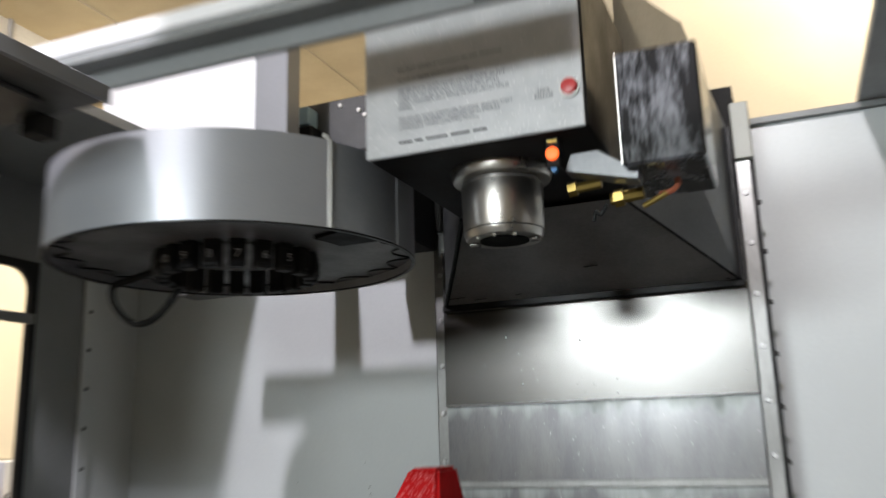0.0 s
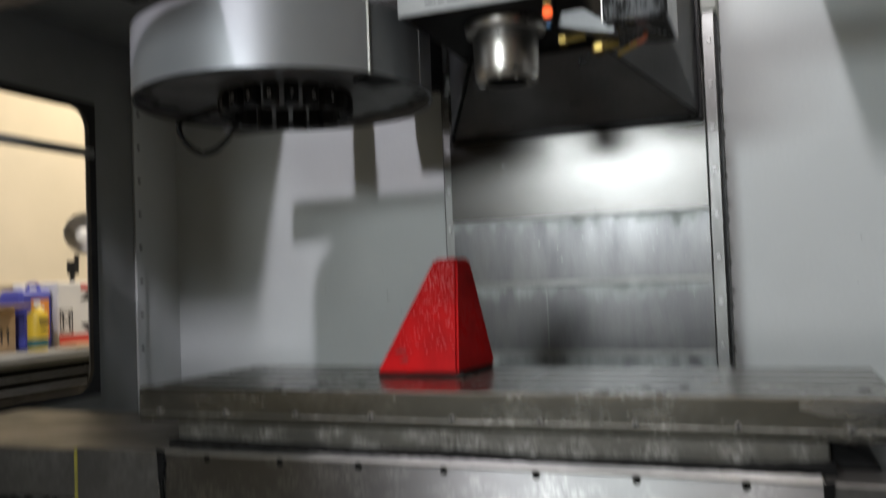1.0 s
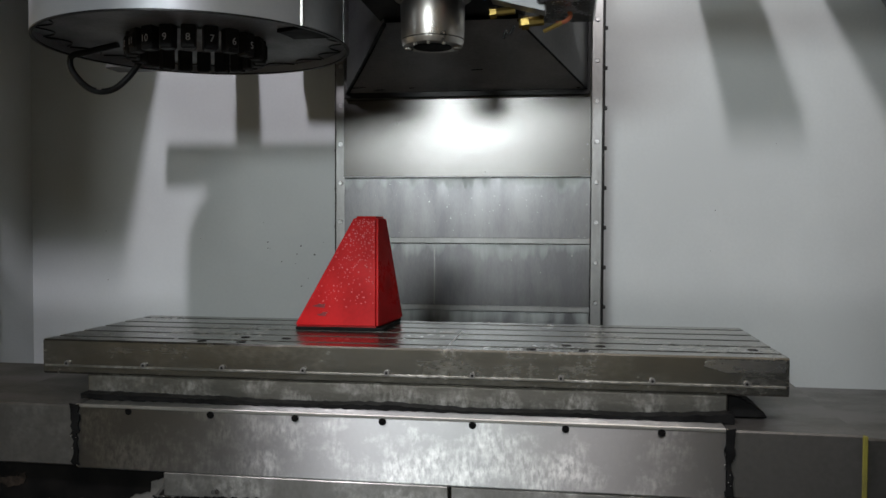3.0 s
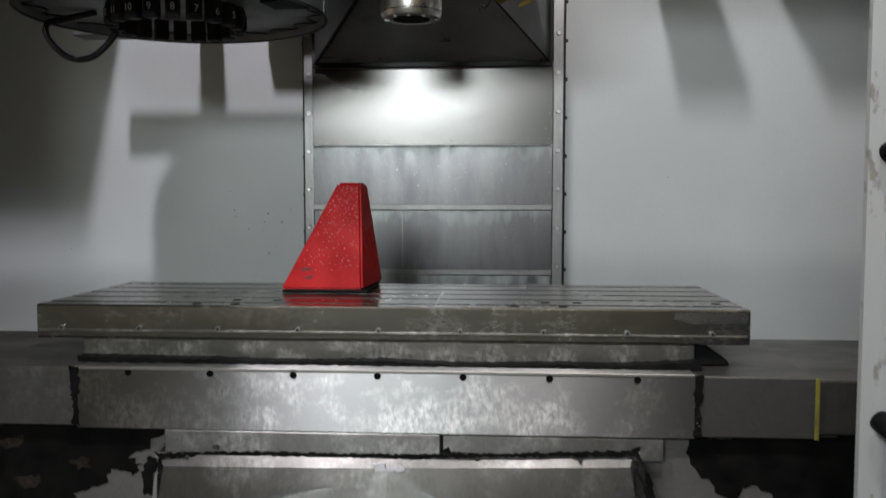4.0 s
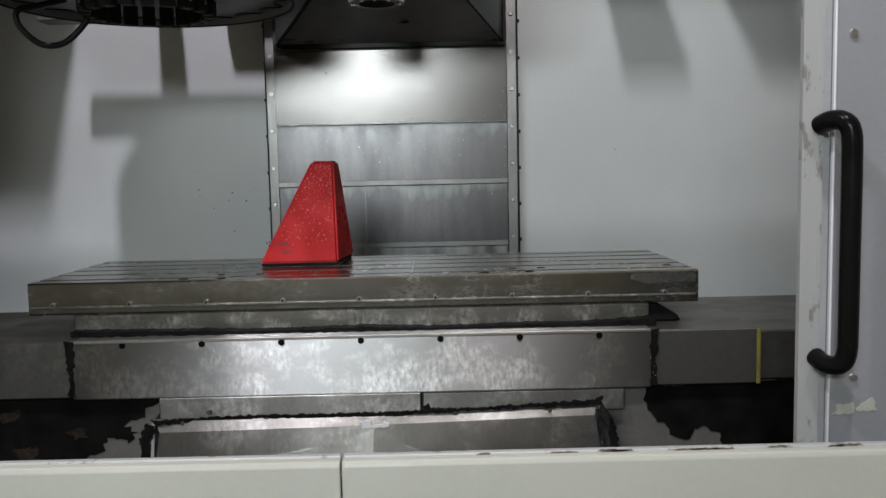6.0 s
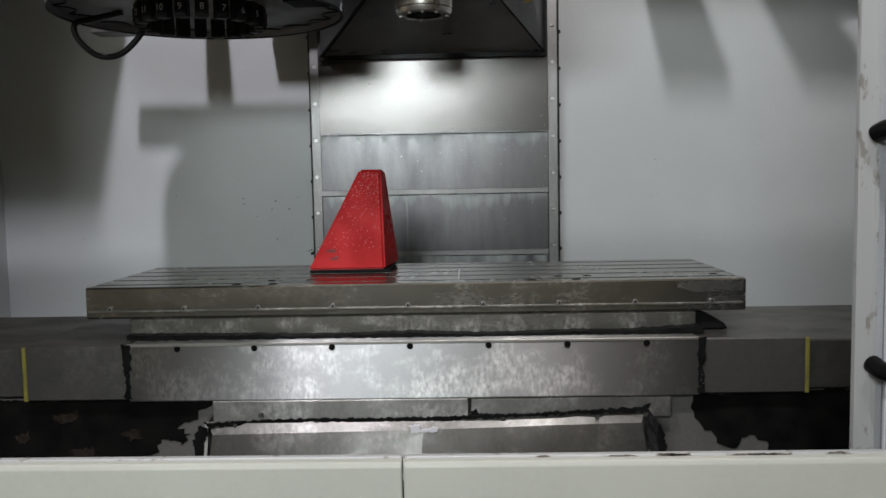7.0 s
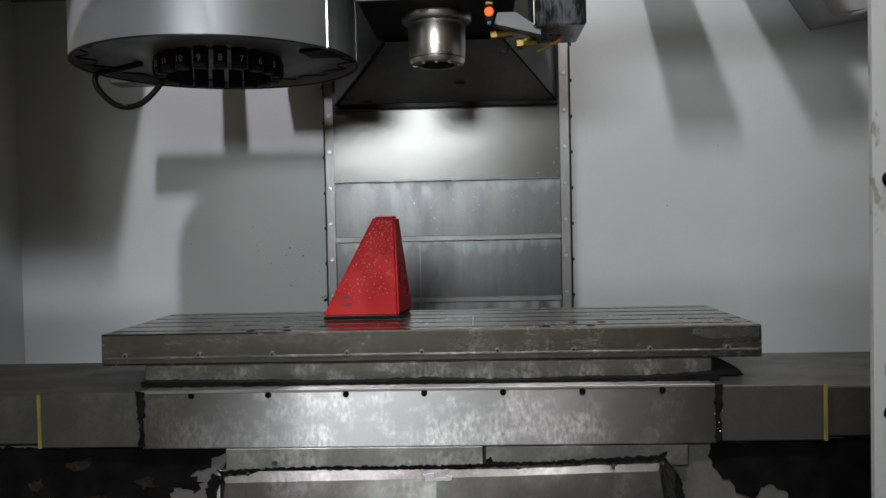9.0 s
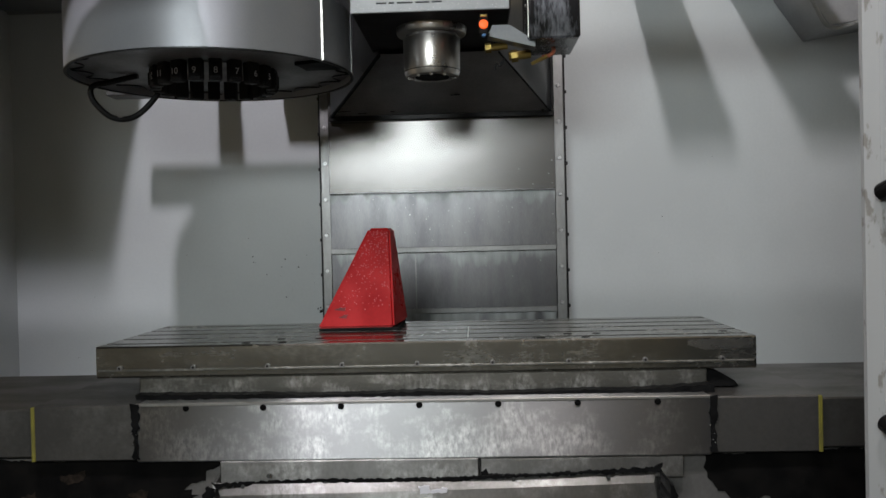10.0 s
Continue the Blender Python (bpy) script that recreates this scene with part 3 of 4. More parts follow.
h = part("guard_screw", rod((-0.345, -0.078, 0.686), (-0.345, -0.072, 0.686), 0.004, seg=10), M_BOLT, bed)
for dx, dz in ((0.16, 0.004), (0.52, 0.008), (0.70, 0.010), (0.52, -0.018), (0.05, 0.02)):
    again(h, (dx, 0.0, dz))
part("black_paint", ragged([(-1.38, 0.732), (-0.40, 0.732), (-0.385, 0.726), (-0.41, 0.712), (-0.43, 0.704), (-0.425, 0.69), (-0.45, 0.686), (-0.47, 0.672), (-0.445, 0.66), (-0.46, 0.64), (-0.50, 0.648), (-0.52, 0.62), (-0.58, 0.60), (-0.56, 0.56), (-1.38, 0.56)], -0.04, 0.008, 0.006, 20), M_BLACK, bed, "flaking black paint")
part("black_paint", ragged([(0.55, 0.728), (0.62, 0.73), (0.70, 0.735), (1.38, 0.735), (1.38, 0.56), (0.72, 0.56), (0.69, 0.63), (0.665, 0.645), (0.64, 0.64), (0.632, 0.618), (0.60, 0.625), (0.585, 0.648), (0.56, 0.668), (0.545, 0.70)], -0.04, 0.008, 0.005, 21), M_BLACK, bed, "flaking black paint")
for x, z, w, seed in ((-0.72, 0.700, 0.05, 30), (-0.58, 0.665, 0.04, 31), (-0.69, 0.628, 0.05, 32), (-0.80, 0.66, 0.03, 33), (0.90, 0.68, 0.02, 34)):
    part("paint_flake", ragged([(x, z), (x + w, z + 0.008), (x + w * 0.9, z - 0.012), (x + 0.3 * w, z - 0.018)], -0.0425, 0.006, 0.005, seed, 0.001), M_RUST, bed, "bare rusty patch")

# ---- red block ----
b = bmesh.new()
lo = [b.verts.new(p) for p in ((-0.246, 0.203, 0.957), (-0.073, 0.206, 0.957), (-0.057, 0.395, 0.957), (-0.235, 0.39, 0.957))]
hi = [b.verts.new(p) for p in ((-0.131, 0.245, 1.181), (-0.082, 0.245, 1.181), (-0.079, 0.315, 1.181), (-0.126, 0.315, 1.181))]
b.faces.new(lo[::-1]), b.faces.new(hi)
for i in range(4):
    b.faces.new((lo[i], lo[(i + 1) % 4], hi[(i + 1) % 4], hi[i]))
bmesh.ops.bevel(b, geom=b.edges[:], offset=0.005, segments=3, affect="EDGES")
block = thing("angle_block", (-0.15, 0.30, 0.951), "red painted tapered block with oily smudges on the table", "block")
part("block_body", b, M_RED, block)
rng = random.Random(5)
b = bmesh.new()
for k in range(280):
    u, v_ = rng.random(), rng.random() ** 0.7
    z = 0.99 + 0.185 * v_
    t = (z - 0.957) / 0.224
    x0, x1 = -0.246 + 0.115 * t, -0.073 - 0.009 * t
    y = 0.2045 + 0.0405 * t
    bmesh.ops.create_icosphere(b, subdivisions=1, radius=rng.uniform(0.0008, 0.0020), matrix=Matrix.Translation((x0 + 0.006 + (x1 - x0 - 0.012) * u, y + 0.0002, z)))
tagged(part("oil_spray", b, M_DROP, block, smooth=80), kind="stuff")
for seed, (x, z, w) in enumerate(((-0.208, 1.000, 0.026), (-0.196, 0.984, 0.020))):
    t = (z - 0.957) / 0.224
    part("oil_smudge", ragged([(x, z), (x + w, z + 0.006), (x + w * 0.8, z - 0.008), (x + 0.2 * w, z - 0.010)], 0.2045 + 0.0405 * t - 0.0008, 0.004, 0.003, 90 + seed, 0.0006, 0.003), M_SMUDGE, block)
part("block_foot", box(-0.243, -0.062, 0.207, 0.39, 0.951, 0.9575, 0.001), M_SEAL, block, "dark oily foot")

# ---- column ----
ZH = 1.645
column = thing("column_cover", (0.02, 0.95, 0.31), "stained steel telescopic column cover between two rails", "machine cover")
part("column_body", box(-0.33, 0.37, 0.932, 1.04, 0.31, 1.98), M_DARK, column)
for x0, x1 in ((-0.358, -0.330), (0.362, 0.392)):
    part("rail", box(x0, x1, 0.915, 1.05, 0.31, 1.80, 0.0015), M_RAIL, column)
    o = x0 - 0.003 if x0 < 0 else x1 + 0.003
    part("rail_seal", box(o - 0.004, o + 0.004, 0.93, 1.05, 0.31, 1.80), M_RUBBER, column)
    m = (x0 + x1) / 2
    s = bolt(column, (m, 0.915, 0.95), (0, -1, 0), 0.0065, 0.004, "rail_screw", M_STEEL)
    d = 1 if x0 > 0 else -1
    t = bolt(column, (o + 0.004 * d, 0.955, 0.936), (d, 0, 0), 0.0065, 0.007, "rail_bolt")
    for k in range(1, 8):
        again(s, (0, 0, 0.1105 * k))
        again(t, (0, 0, 0.1105 * k))
part("rail_cap", box(0.362, 0.40, 0.905, 1.05, 1.80, 1.93, 0.002), M_CREAM, column)
tops = (ZH + 0.02, ZH - 0.35, ZH - 0.533, ZH - 0.722)
for k, zt in enumerate(tops):
    zb = tops[k + 1] if k < 3 else 0.6
    y = 0.893 + 0.009 * k
    part("slide_panel", box(-0.329, 0.361, y, 0.932, zb, zt - 0.0005, 0.001), M_PANEL if k else M_PANELTOP, column)
    if k < 3:
        part("panel_lip", box(-0.329, 0.361, y - 0.003, y + 0.004, zb, zb + (0.003 if k == 0 else 0.016), 0.001), M_RAIL if k else M_STEEL, column)
part("panel_seam", box(-0.072, -0.069, 0.9095, 0.912, ZH - 0.722, ZH - 0.533), M_RAIL, column)


rng = random.Random(41)
b = bmesh.new()
for k in range(150):
    x, z = min(0.35, max(-0.32, rng.gauss(0.08, 0.15))), rng.gauss(ZH - 0.38, 0.10)
    y = 0.893 if z > ZH - 0.345 else (0.902 if z > ZH - 0.515 else 0.911)
    w = rng.uniform(0.0008, 0.0024) * (1 if rng.random() < 0.88 else 1.8)
    joined(b, prism([(x, z), (x + w * 0.8, z - w * 0.2), (x + w, z + w * 0.5), (x + 0.3 * w, z + w * 0.9)], "y", y - 0.0007, y))
tagged(part("dried_splash", b, M_SPLASH, column), kind="stuff")


# ---- spindle head ----
head = thing("spindle_head", (0.02, 0.5, ZH), "machine spindle head with silver instruction plate", "spindle head")
SY = 0.145
part("head_body", box(-0.146, 0.20, SY + 0.004, 0.90, ZH, ZH + 0.30, 0.004), M_DARK, head)
part("head_cover", box(-0.15, 0.175, SY - 0.02, 0.85, ZH + 0.305, ZH + 0.75, 0.006), M_BRIGHT, head, "white upper head cover")
plate = part("sign_plate", box(-0.147, 0.197, SY, SY + 0.004, ZH, ZH + 0.30, 0.0015), M_SIGN, head, "silver plate with engraved warnings")


def lettering(name, text, x, z, size, y, material, parent, align="LEFT"):
    c = bpy.data.curves.new(name, "FONT")
    c.body, c.size, c.align_x = text, size, align
    o = new(name, c)
    me = bpy.data.meshes.new_from_object(o)
    bpy.data.objects.remove(o)
    for p in me.vertices:
        p.co = Vector((x + p.co.x, y, z + p.co.y)) - origin(parent)
    me.materials.append(material)
    ob = new(name, me)
    ob.parent = parent
    return ob


rng = random.Random(17)
b = bmesh.new()
for k in range(420):
    x, z = rng.uniform(-0.143, 0.193), ZH + 0.003 + 0.21 * rng.random() ** 1.4
    bmesh.ops.create_icosphere(b, subdivisions=1, radius=rng.uniform(0.0006, 0.0014), matrix=Matrix.Translation((x, SY + 0.0003, z)))
tagged(part("oil_spray", b, M_BEAD, plate, smooth=80), kind="stuff")
TX = -0.090
for z, text in ((0.136, "DO NOT OPERATE WITHOUT PROPER TRAINING"), (0.119, "ALWAYS WEAR SAFETY GOGGLES"), (0.102, "NEVER PLACE YOUR HAND ON THE TOOL IN THE"),
                (0.0945, "SPINDLE AND PRESS ATC FWD, ATC REV, NEXT"), (0.087, "TOOL OR CAUSE A TOOL CHANGE CYCLE. THE"), (0.0795, "TOOL CHANGER WILL MOVE IN AND CRUSH YOUR"),
                (0.072, "HAND."), (0.055, "TO AVOID TOOL CHANGER DAMAGE, ENSURE THAT"), (0.0475, "TOOLS ARE PROPERLY ALIGNED WITH SPINDLE"), (0.040, "DRIVE LUGS WHEN LOADING TOOLS.")):
    lettering("sign_text", text, TX, ZH + z, 0.0076, SY - 0.0006, M_INK, plate)
for i, (x0, w) in enumerate(((TX, 0.022), (TX + 0.027, 0.012), (TX + 0.045, 0.034), (TX + 0.085, 0.03), (TX + 0.120, 0.022))):
    part("text_bar", box(x0, x0 + w, SY - 0.0007, SY, ZH + 0.018, ZH + 0.0215), M_INK, plate)
lettering("sign_text", "TOOL", 0.140, ZH + 0.060, 0.0075, SY - 0.0006, M_INK, plate, "CENTER")
lettering("sign_text", "RELEASE", 0.140, ZH + 0.052, 0.0075, SY - 0.0006, M_INK, plate, "CENTER")
button = part("release_button", rod((0.178, SY - 0.010, ZH + 0.060), (0.178, SY, ZH + 0.060), 0.0115, 0.013, 24, 0.003), M_BUTTON, head, "red push button")
part("button_ring", rod((0.178, SY - 0.004, ZH + 0.060), (0.178, SY + 0.001, ZH + 0.060), 0.0150, seg=24), M_CHROME, button)
CX, CY = 0.021, 0.302
part("spindle_flange", rod((CX, CY, ZH - 0.016), (CX, CY, ZH + 0.001), 0.080, 0.084, 64, 0.003), M_CHROME, head)
part("flange_neck", rod((CX, CY, ZH - 0.026), (CX, CY, ZH - 0.015), 0.060, seg=64), M_BARE2, head)
nose = part("spindle_nose", rod((CX, CY, ZH - 0.099), (CX, CY, ZH - 0.024), 0.0655, 0.0670, 72, 0.0015), M_CHROME, head)
part("nose_groove", rod((CX, CY, ZH - 0.1015), (CX, CY, ZH - 0.0985), 0.0638, seg=72), M_BOLT, nose)
part("nose_ring", rod((CX, CY, ZH - 0.113), (CX, CY, ZH - 0.1010), 0.0610, 0.0655, 72, 0.001), M_CHROME, nose)
part("nose_bore", rod((CX, CY, ZH - 0.1145), (CX, CY, ZH - 0.113), 0.040, seg=48), M_BLACK, nose)
for dx in (-0.05, 0.05):
    part("drive_key", box(CX + dx - 0.008, CX + dx + 0.008, CY - 0.008, CY + 0.008, ZH - 0.119, ZH - 0.112, 0.002), M_BARE2, nose)
s = bolt(nose, (CX, CY - 0.054, ZH - 0.113), (0, 0, -1), 0.004, 0.004, "nose_screw", M_BARE)
again(s, (0.03, 0.010, 0)), again(s, (-0.03, 0.010, 0))
light = part("indicator_block", box(0.131, 0.151, 0.17, 0.20, ZH - 0.046, ZH, 0.002), M_DARK, head)
part("indicator_lens", rod((0.141, 0.164, ZH - 0.026), (0.141, 0.171, ZH - 0.026), 0.0095, 0.0105, 20, 0.002), M_ORANGE, light, "lit orange indicator")
part("blue_fitting", rod((0.141, 0.172, ZH - 0.048), (0.141, 0.182, ZH - 0.048), 0.0045, seg=14), M_BLUE, light, "blue tube fitting")
part("brass_fitting", box(0.133, 0.149, 0.168, 0.182, ZH - 0.010, ZH - 0.004, 0.001), M_BRASS, light, "brass fitting")
manifold = part("manifold_box", box(0.238, 0.352, 0.175, 0.36, ZH - 0.058, ZH + 0.112, 0.004), M_BOX, head, "smudged glossy black coolant box with painted pale reflections")
part("box_edge", box(0.2375, 0.2395, 0.1735, 0.176, ZH - 0.055, ZH + 0.110), M_BARE, manifold)
s = bolt(manifold, (0.236, 0.20, ZH + 0.08), (-1, 0, 0), 0.004, 0.003, "box_screw", M_BARE)
again(s, (0, 0, -0.06))
part("head_bracket", prism([(0.15, ZH - 0.045), (0.255, ZH - 0.072), (0.256, ZH - 0.058), (0.20, ZH - 0.02), (0.16, ZH - 0.02)], "y", 0.20, 0.24, 0.001), M_CHEEK, head, "dull steel bracket")
f = part("coolant_fitting", rod((0.150, 0.24, ZH - 0.062), (0.195, 0.24, ZH - 0.058), 0.008, seg=8), M_BRASS, head, "brass coolant fitting")
part("fitting_nut", rod((0.145, 0.24, ZH - 0.0625), (0.158, 0.24, ZH - 0.0615), 0.0115, seg=6), M_BRASS, f)
f = part("coolant_fitting", rod((0.200, 0.28, ZH - 0.074), (0.250, 0.28, ZH - 0.070), 0.010, seg=8), M_BRASS, head, "brass coolant fitting")
part("fitting_nut", rod((0.205, 0.28, ZH - 0.0745), (0.22, 0.28, ZH - 0.073), 0.014, seg=6), M_BRASS, f)
part("coolant_tube", tube([(0.30, 0.27, ZH - 0.055), (0.302, 0.265, ZH - 0.068), (0.292, 0.262, ZH - 0.078), (0.275, 0.26, ZH - 0.082)], 0.0045), M_COPPER, head, "thin red-brown coolant tube")
part("coolant_nozzle", rod((0.285, 0.261, ZH - 0.080), (0.250, 0.26, ZH - 0.097), 0.0055, 0.0042, 12), M_BRASS, head, "brass coolant nozzle")
part("hose_stub", tube([(0.19, 0.30, ZH - 0.075), (0.18, 0.30, ZH - 0.09), (0.172, 0.30, ZH - 0.085), (0.168, 0.30, ZH - 0.100)], 0.003), M_RUBBER, head)
# sloped hood between head and column
zt, zb = ZH - 0.012, ZH - 0.118
A, B_, C, D = (-0.125, 0.50, zt), (0.185, 0.50, zt), (0.352, 0.885, zb), (-0.318, 0.885, zb)
def plate4(pts, thick=0.003):
    b = bmesh.new()
    b.faces.new([b.verts.new(p) for p in pts])
    bmesh.ops.solidify(b, geom=b.faces[:], thickness=thick)
    return b
hood = part("hood", plate4((A, B_, C, D)), M_HOOD, head, "dark oily sloped sheet metal hood")
part("hood_cheek", plate4((A, D, (-0.318, 0.885, ZH + 0.30), (-0.146, 0.50, ZH + 0.30))), M_CHEEK, hood)
part("hood_cheek", plate4((B_, C, (0.352, 0.885, ZH + 0.22), (0.291, 0.745, ZH + 0.42), (0.192, 0.50, ZH + 0.42))), M_CHEEK, hood)
part("hood_lip", box(-0.322, 0.356, 0.870, 0.892, zb - 0.012, zb + 0.004, 0.002), M_RUBBER, hood)
part("hood_edge", box(0.350, 0.3585, 0.868, 0.893, zb, ZH + 0.22, 0.001), M_RUBBER, hood)
part("fold_seam", tube([(A[0], 0.498, zt - 0.004), (-0.22, 0.69, ZH - 0.068), (D[0], 0.882, zb)], 0.005), M_SEAL, hood)
part("fold_seam", tube([(B_[0], 0.498, zt - 0.004), (0.27, 0.69, ZH - 0.068), (C[0], 0.882, zb)], 0.0025), M_SEAL, hood)
def smear(x, t, w, seed):
    y, z = 0.5 + 0.385 * t, zt - 0.106 * t - 0.004
    b = ragged([(x, 0), (x + w, 0.004), (x + 0.8 * w, -0.01), (x + 0.2 * w, -0.012)], 0, 0.004, 0.004, seed, 0.001)
    bmesh.ops.rotate(b, verts=b.verts, matrix=Matrix.Rotation(radians(-74), 3, "X"))
    bmesh.ops.translate(b, verts=b.verts, vec=(0, y, z))
    return b
for x, t, w, seed in ((-0.30, 0.86, 0.05, 51), (-0.23, 0.90, 0.03, 52), (-0.13, 0.88, 0.01, 53), (0.05, 0.62, 0.03, 54)):
    part("oil_spot", smear(x, t, w, seed), M_SEAL, hood)
b = rod((0.325, 0.872, ZH - 0.10), (0.325, 0.862, ZH - 0.10), 0.014, seg=10)
part("rust_spot", b, M_RUST, hood)

# ---- tool carousel ----
DX, DY, DR, DZ = -0.494, 0.300, 0.326, 1.546
drum = thing("tool_carousel", (DX, DY, DZ), "grey round tool changer carousel with numbered black pockets", "tool changer")


def ring(r0, r1, z0, z1, seg=96, a0=0.0, a1=360.0):
    b = bmesh.new()
    full = a1 - a0 >= 360
    n = seg if full else seg + 1
    cols = []
    for k in range(n):
        a = radians(a0 + (a1 - a0) * k / seg)
        c, s_ = math.cos(a), math.sin(a)
        cols.append([b.verts.new((DX + r * c, DY + r * s_, z)) for r, z in ((r0, z0), (r1, z0), (r1, z1), (r0, z1))])
    for k in range(n if full else n - 1):
        p, q = cols[k], cols[(k + 1) % n]
        for i in range(4):
            b.faces.new((p[i], q[i], q[(i + 1) % 4], p[(i + 1) % 4]))
    if not full:
        b.faces.new(cols[0]), b.faces.new(cols[-1][::-1])
    return b


part("drum_wall", ring(DR - 0.004, DR, DZ, DZ + 0.143, 120, 0, 331), M_DRUM, drum)
part("drum_wall", ring(DR - 0.005, DR - 0.0015, DZ + 0.002, DZ + 0.142, 16, 331, 360), M_DRUM2, drum)
SX_, SY_ = DX + DR * math.cos(radians(331)), DY + DR * math.sin(radians(331))
part("drum_seam", box(SX_ - 0.0015, SX_ + 0.003, SY_ - 0.003, SY_ + 0.003, DZ, DZ + 0.144), M_BARE, drum)
bolt(drum, (SX_ - 0.006, SY_, DZ + 0.149), (0, -1, 0), 0.005, 0.005, "drum_screw", M_BARE)
part("drum_top", ring(0.02, DR - 0.004, DZ + 0.1365, DZ + 0.142), M_DRUM, drum)
part("drum_disc", ring(0.05, DR - 0.005, DZ + 0.016, DZ + 0.022), M_DRUMIN, drum, "oily grey underside disc, darkened in colour for shade")
part("rim_bead", ring(DR - 0.006, DR + 0.0005, DZ - 0.003, DZ), M_RUBBER, drum)
for k in range(20):
    am = 18 * k + 4
    pts = []
    for j in range(13):
        f = j / 6 - 1
        aa = radians(am + 8.2 * f)
        rr = 0.284 + 0.034 * f * f
        pts.append((DX + rr * math.cos(aa), DY + rr * math.sin(aa), DZ + 0.0142))
    part("pocket_slot", tube(pts, 0.0017, 6), M_RUBBER, drum)
part("open_pocket", ring(0.22, 0.318, DZ + 0.008, DZ + 0.0155, 12, -20, -2), M_BLACK, drum)
part("hub", ring(0.004, 0.119, DZ + 0.012, DZ + 0.018, 60), M_WHITE2, drum, "grey hub of the carousel")
for k in range(20):
    b = box(0.120, 0.146, -0.0145, 0.0145, DZ - 0.032, DZ + 0.017, 0.003)
    box(0.140, 0.149, -0.011, 0.011, DZ - 0.024, DZ + 0.006, 0.002, b)
    bmesh.ops.rotate(b, verts=b.verts, matrix=Matrix.Rotation(radians(18 * k), 3, "Z"))
    bmesh.ops.translate(b, verts=b.verts, vec=(DX, DY, 0))
    part("tool_pocket", b, M_DARK, drum)
# numbers on the pockets that face the door
for num, ang in (("12", 219), ("11", 234), ("10", 252), ("9", 270), ("8", 288), ("7", 306), ("6", 324), ("5", 342)):
    c = bpy.data.curves.new("number", "FONT")
    c.body, c.size, c.align_x = num, 0.020, "CENTER"
    o = new("number", c)
    me = bpy.data.meshes.new_from_object(o)
    bpy.data.objects.remove(o)
    m = Matrix.Translation((DX, DY, DZ - 0.017)) @ Matrix.Rotation(radians(ang + 90), 4, "Z") @ Matrix.Translation((0, -0.1496, 0)) @ Matrix.Rotation(radians(90), 4, "X")
    me.transform(Matrix.Translation(-origin(drum)) @ m)
    me.materials.append(M_WHITE)
    o = new("pocket_number", me)
    o.parent = drum
part("cable_loop", tube([(-0.682, 0.31, DZ + 0.012), (-0.752, 0.31, DZ - 0.002), (-0.794, 0.31, DZ - 0.012), (-0.790, 0.31, DZ - 0.046), (-0.745, 0.31, DZ - 0.086), (-0.690, 0.31, DZ - 0.084), (-0.637, 0.31, DZ - 0.035), (-0.622, 0.31, DZ + 0.014)], 0.0070), M_RUBBER, drum, "looped black cable")
part("cable_ferrule", rod((-0.737, 0.31, DZ - 0.0885), (-0.720, 0.31, DZ - 0.0895), 0.0066, seg=12), M_BARE, drum)

carrier = thing("changer_carriage", (-0.60, 0.75, DZ + 0.14), "white and grey tool changer carriage housing above the carousel", "machine housing")
part("housing", box(-1.24, -0.745, 0.70, 0.80, 1.90, 2.25, 0.003), M_BRIGHT, carrier)
part("side_plate", box(-0.745, -0.65, 0.70, 0.76, 1.90, 2.25, 0.003), M_DOOR, carrier)
# Three added boxes, mostly hidden by the drum, cast the wall's straight-edged shadows.
part("plate_shadow_caster", box(-0.902, -0.42, 0.632, 0.70, DZ + 0.024, DZ + 0.097, 0.003), M_HEAD, carrier)
part("arm_shadow_caster", box(-0.712, -0.645, 0.55, 0.90, DZ + 0.143, 1.76, 0.003), M_HEAD, carrier)
part("block_shadow_caster", box(-0.512, -0.345, 0.72, 0.899, 1.672, 1.90, 0.004), M_DARK, carrier)
part("plate_bracket", box(-0.80, -0.745, 0.76, 0.93, 1.90, 2.12, 0.003), M_DOOR, carrier)
part("back_plate", box(-0.76, -0.332, 0.90, 0.93, 1.72, 2.12, 0.003), M_DARKPLATE, carrier)
v = part("air_valve", box(-0.735, -0.68, 0.85, 0.899, 2.045, 2.095, 0.003), M_BLUEGREY, carrier, "pale blue air valve")
part("valve_body", box(-0.72, -0.67, 0.85, 0.899, 1.96, 2.04, 0.004), M_DARK, carrier)
for x, z in ((-0.555, 2.078), (-0.538, 2.062), (-0.61, 2.10), (-0.55, 1.95), (-0.43, 1.93)):
    bolt(carrier, (x, 0.90, z), (0, -1, 0), 0.007, 0.006, "carriage_bolt", M_BARE)

# ---- sliding door ----
door = thing("sliding_door", (1.0, -0.54, 0.70), "grey sliding door with black handle standing open", "door")
part("door_panel", box(0.662, 1.45, -0.556, -0.52, 0.70, 2.1, 0.002), M_DOOR, door)
part("door_edge", prism([(0.632, -0.53), (0.644, -0.552), (0.650, -0.552), (0.650, -0.52), (0.632, -0.52)], "z", 0.70, 2.1), M_WORN, door, "chipped painted door edge")
part("edge_groove", box(0.6505, 0.6615, -0.545, -0.52, 0.70, 2.1), M_DOOR2, door)
part("door_bead", box(0.6605, 0.6635, -0.5575, -0.55, 0.70, 2.1, 0.001), M_WHITE, door)
part("door_return", prism([(0.742, -0.575), (0.75, -0.60), (1.45, -0.60), (1.45, -0.557), (0.746, -0.557)], "z", 0.70, 2.1, 0.002), M_CREAM, door)
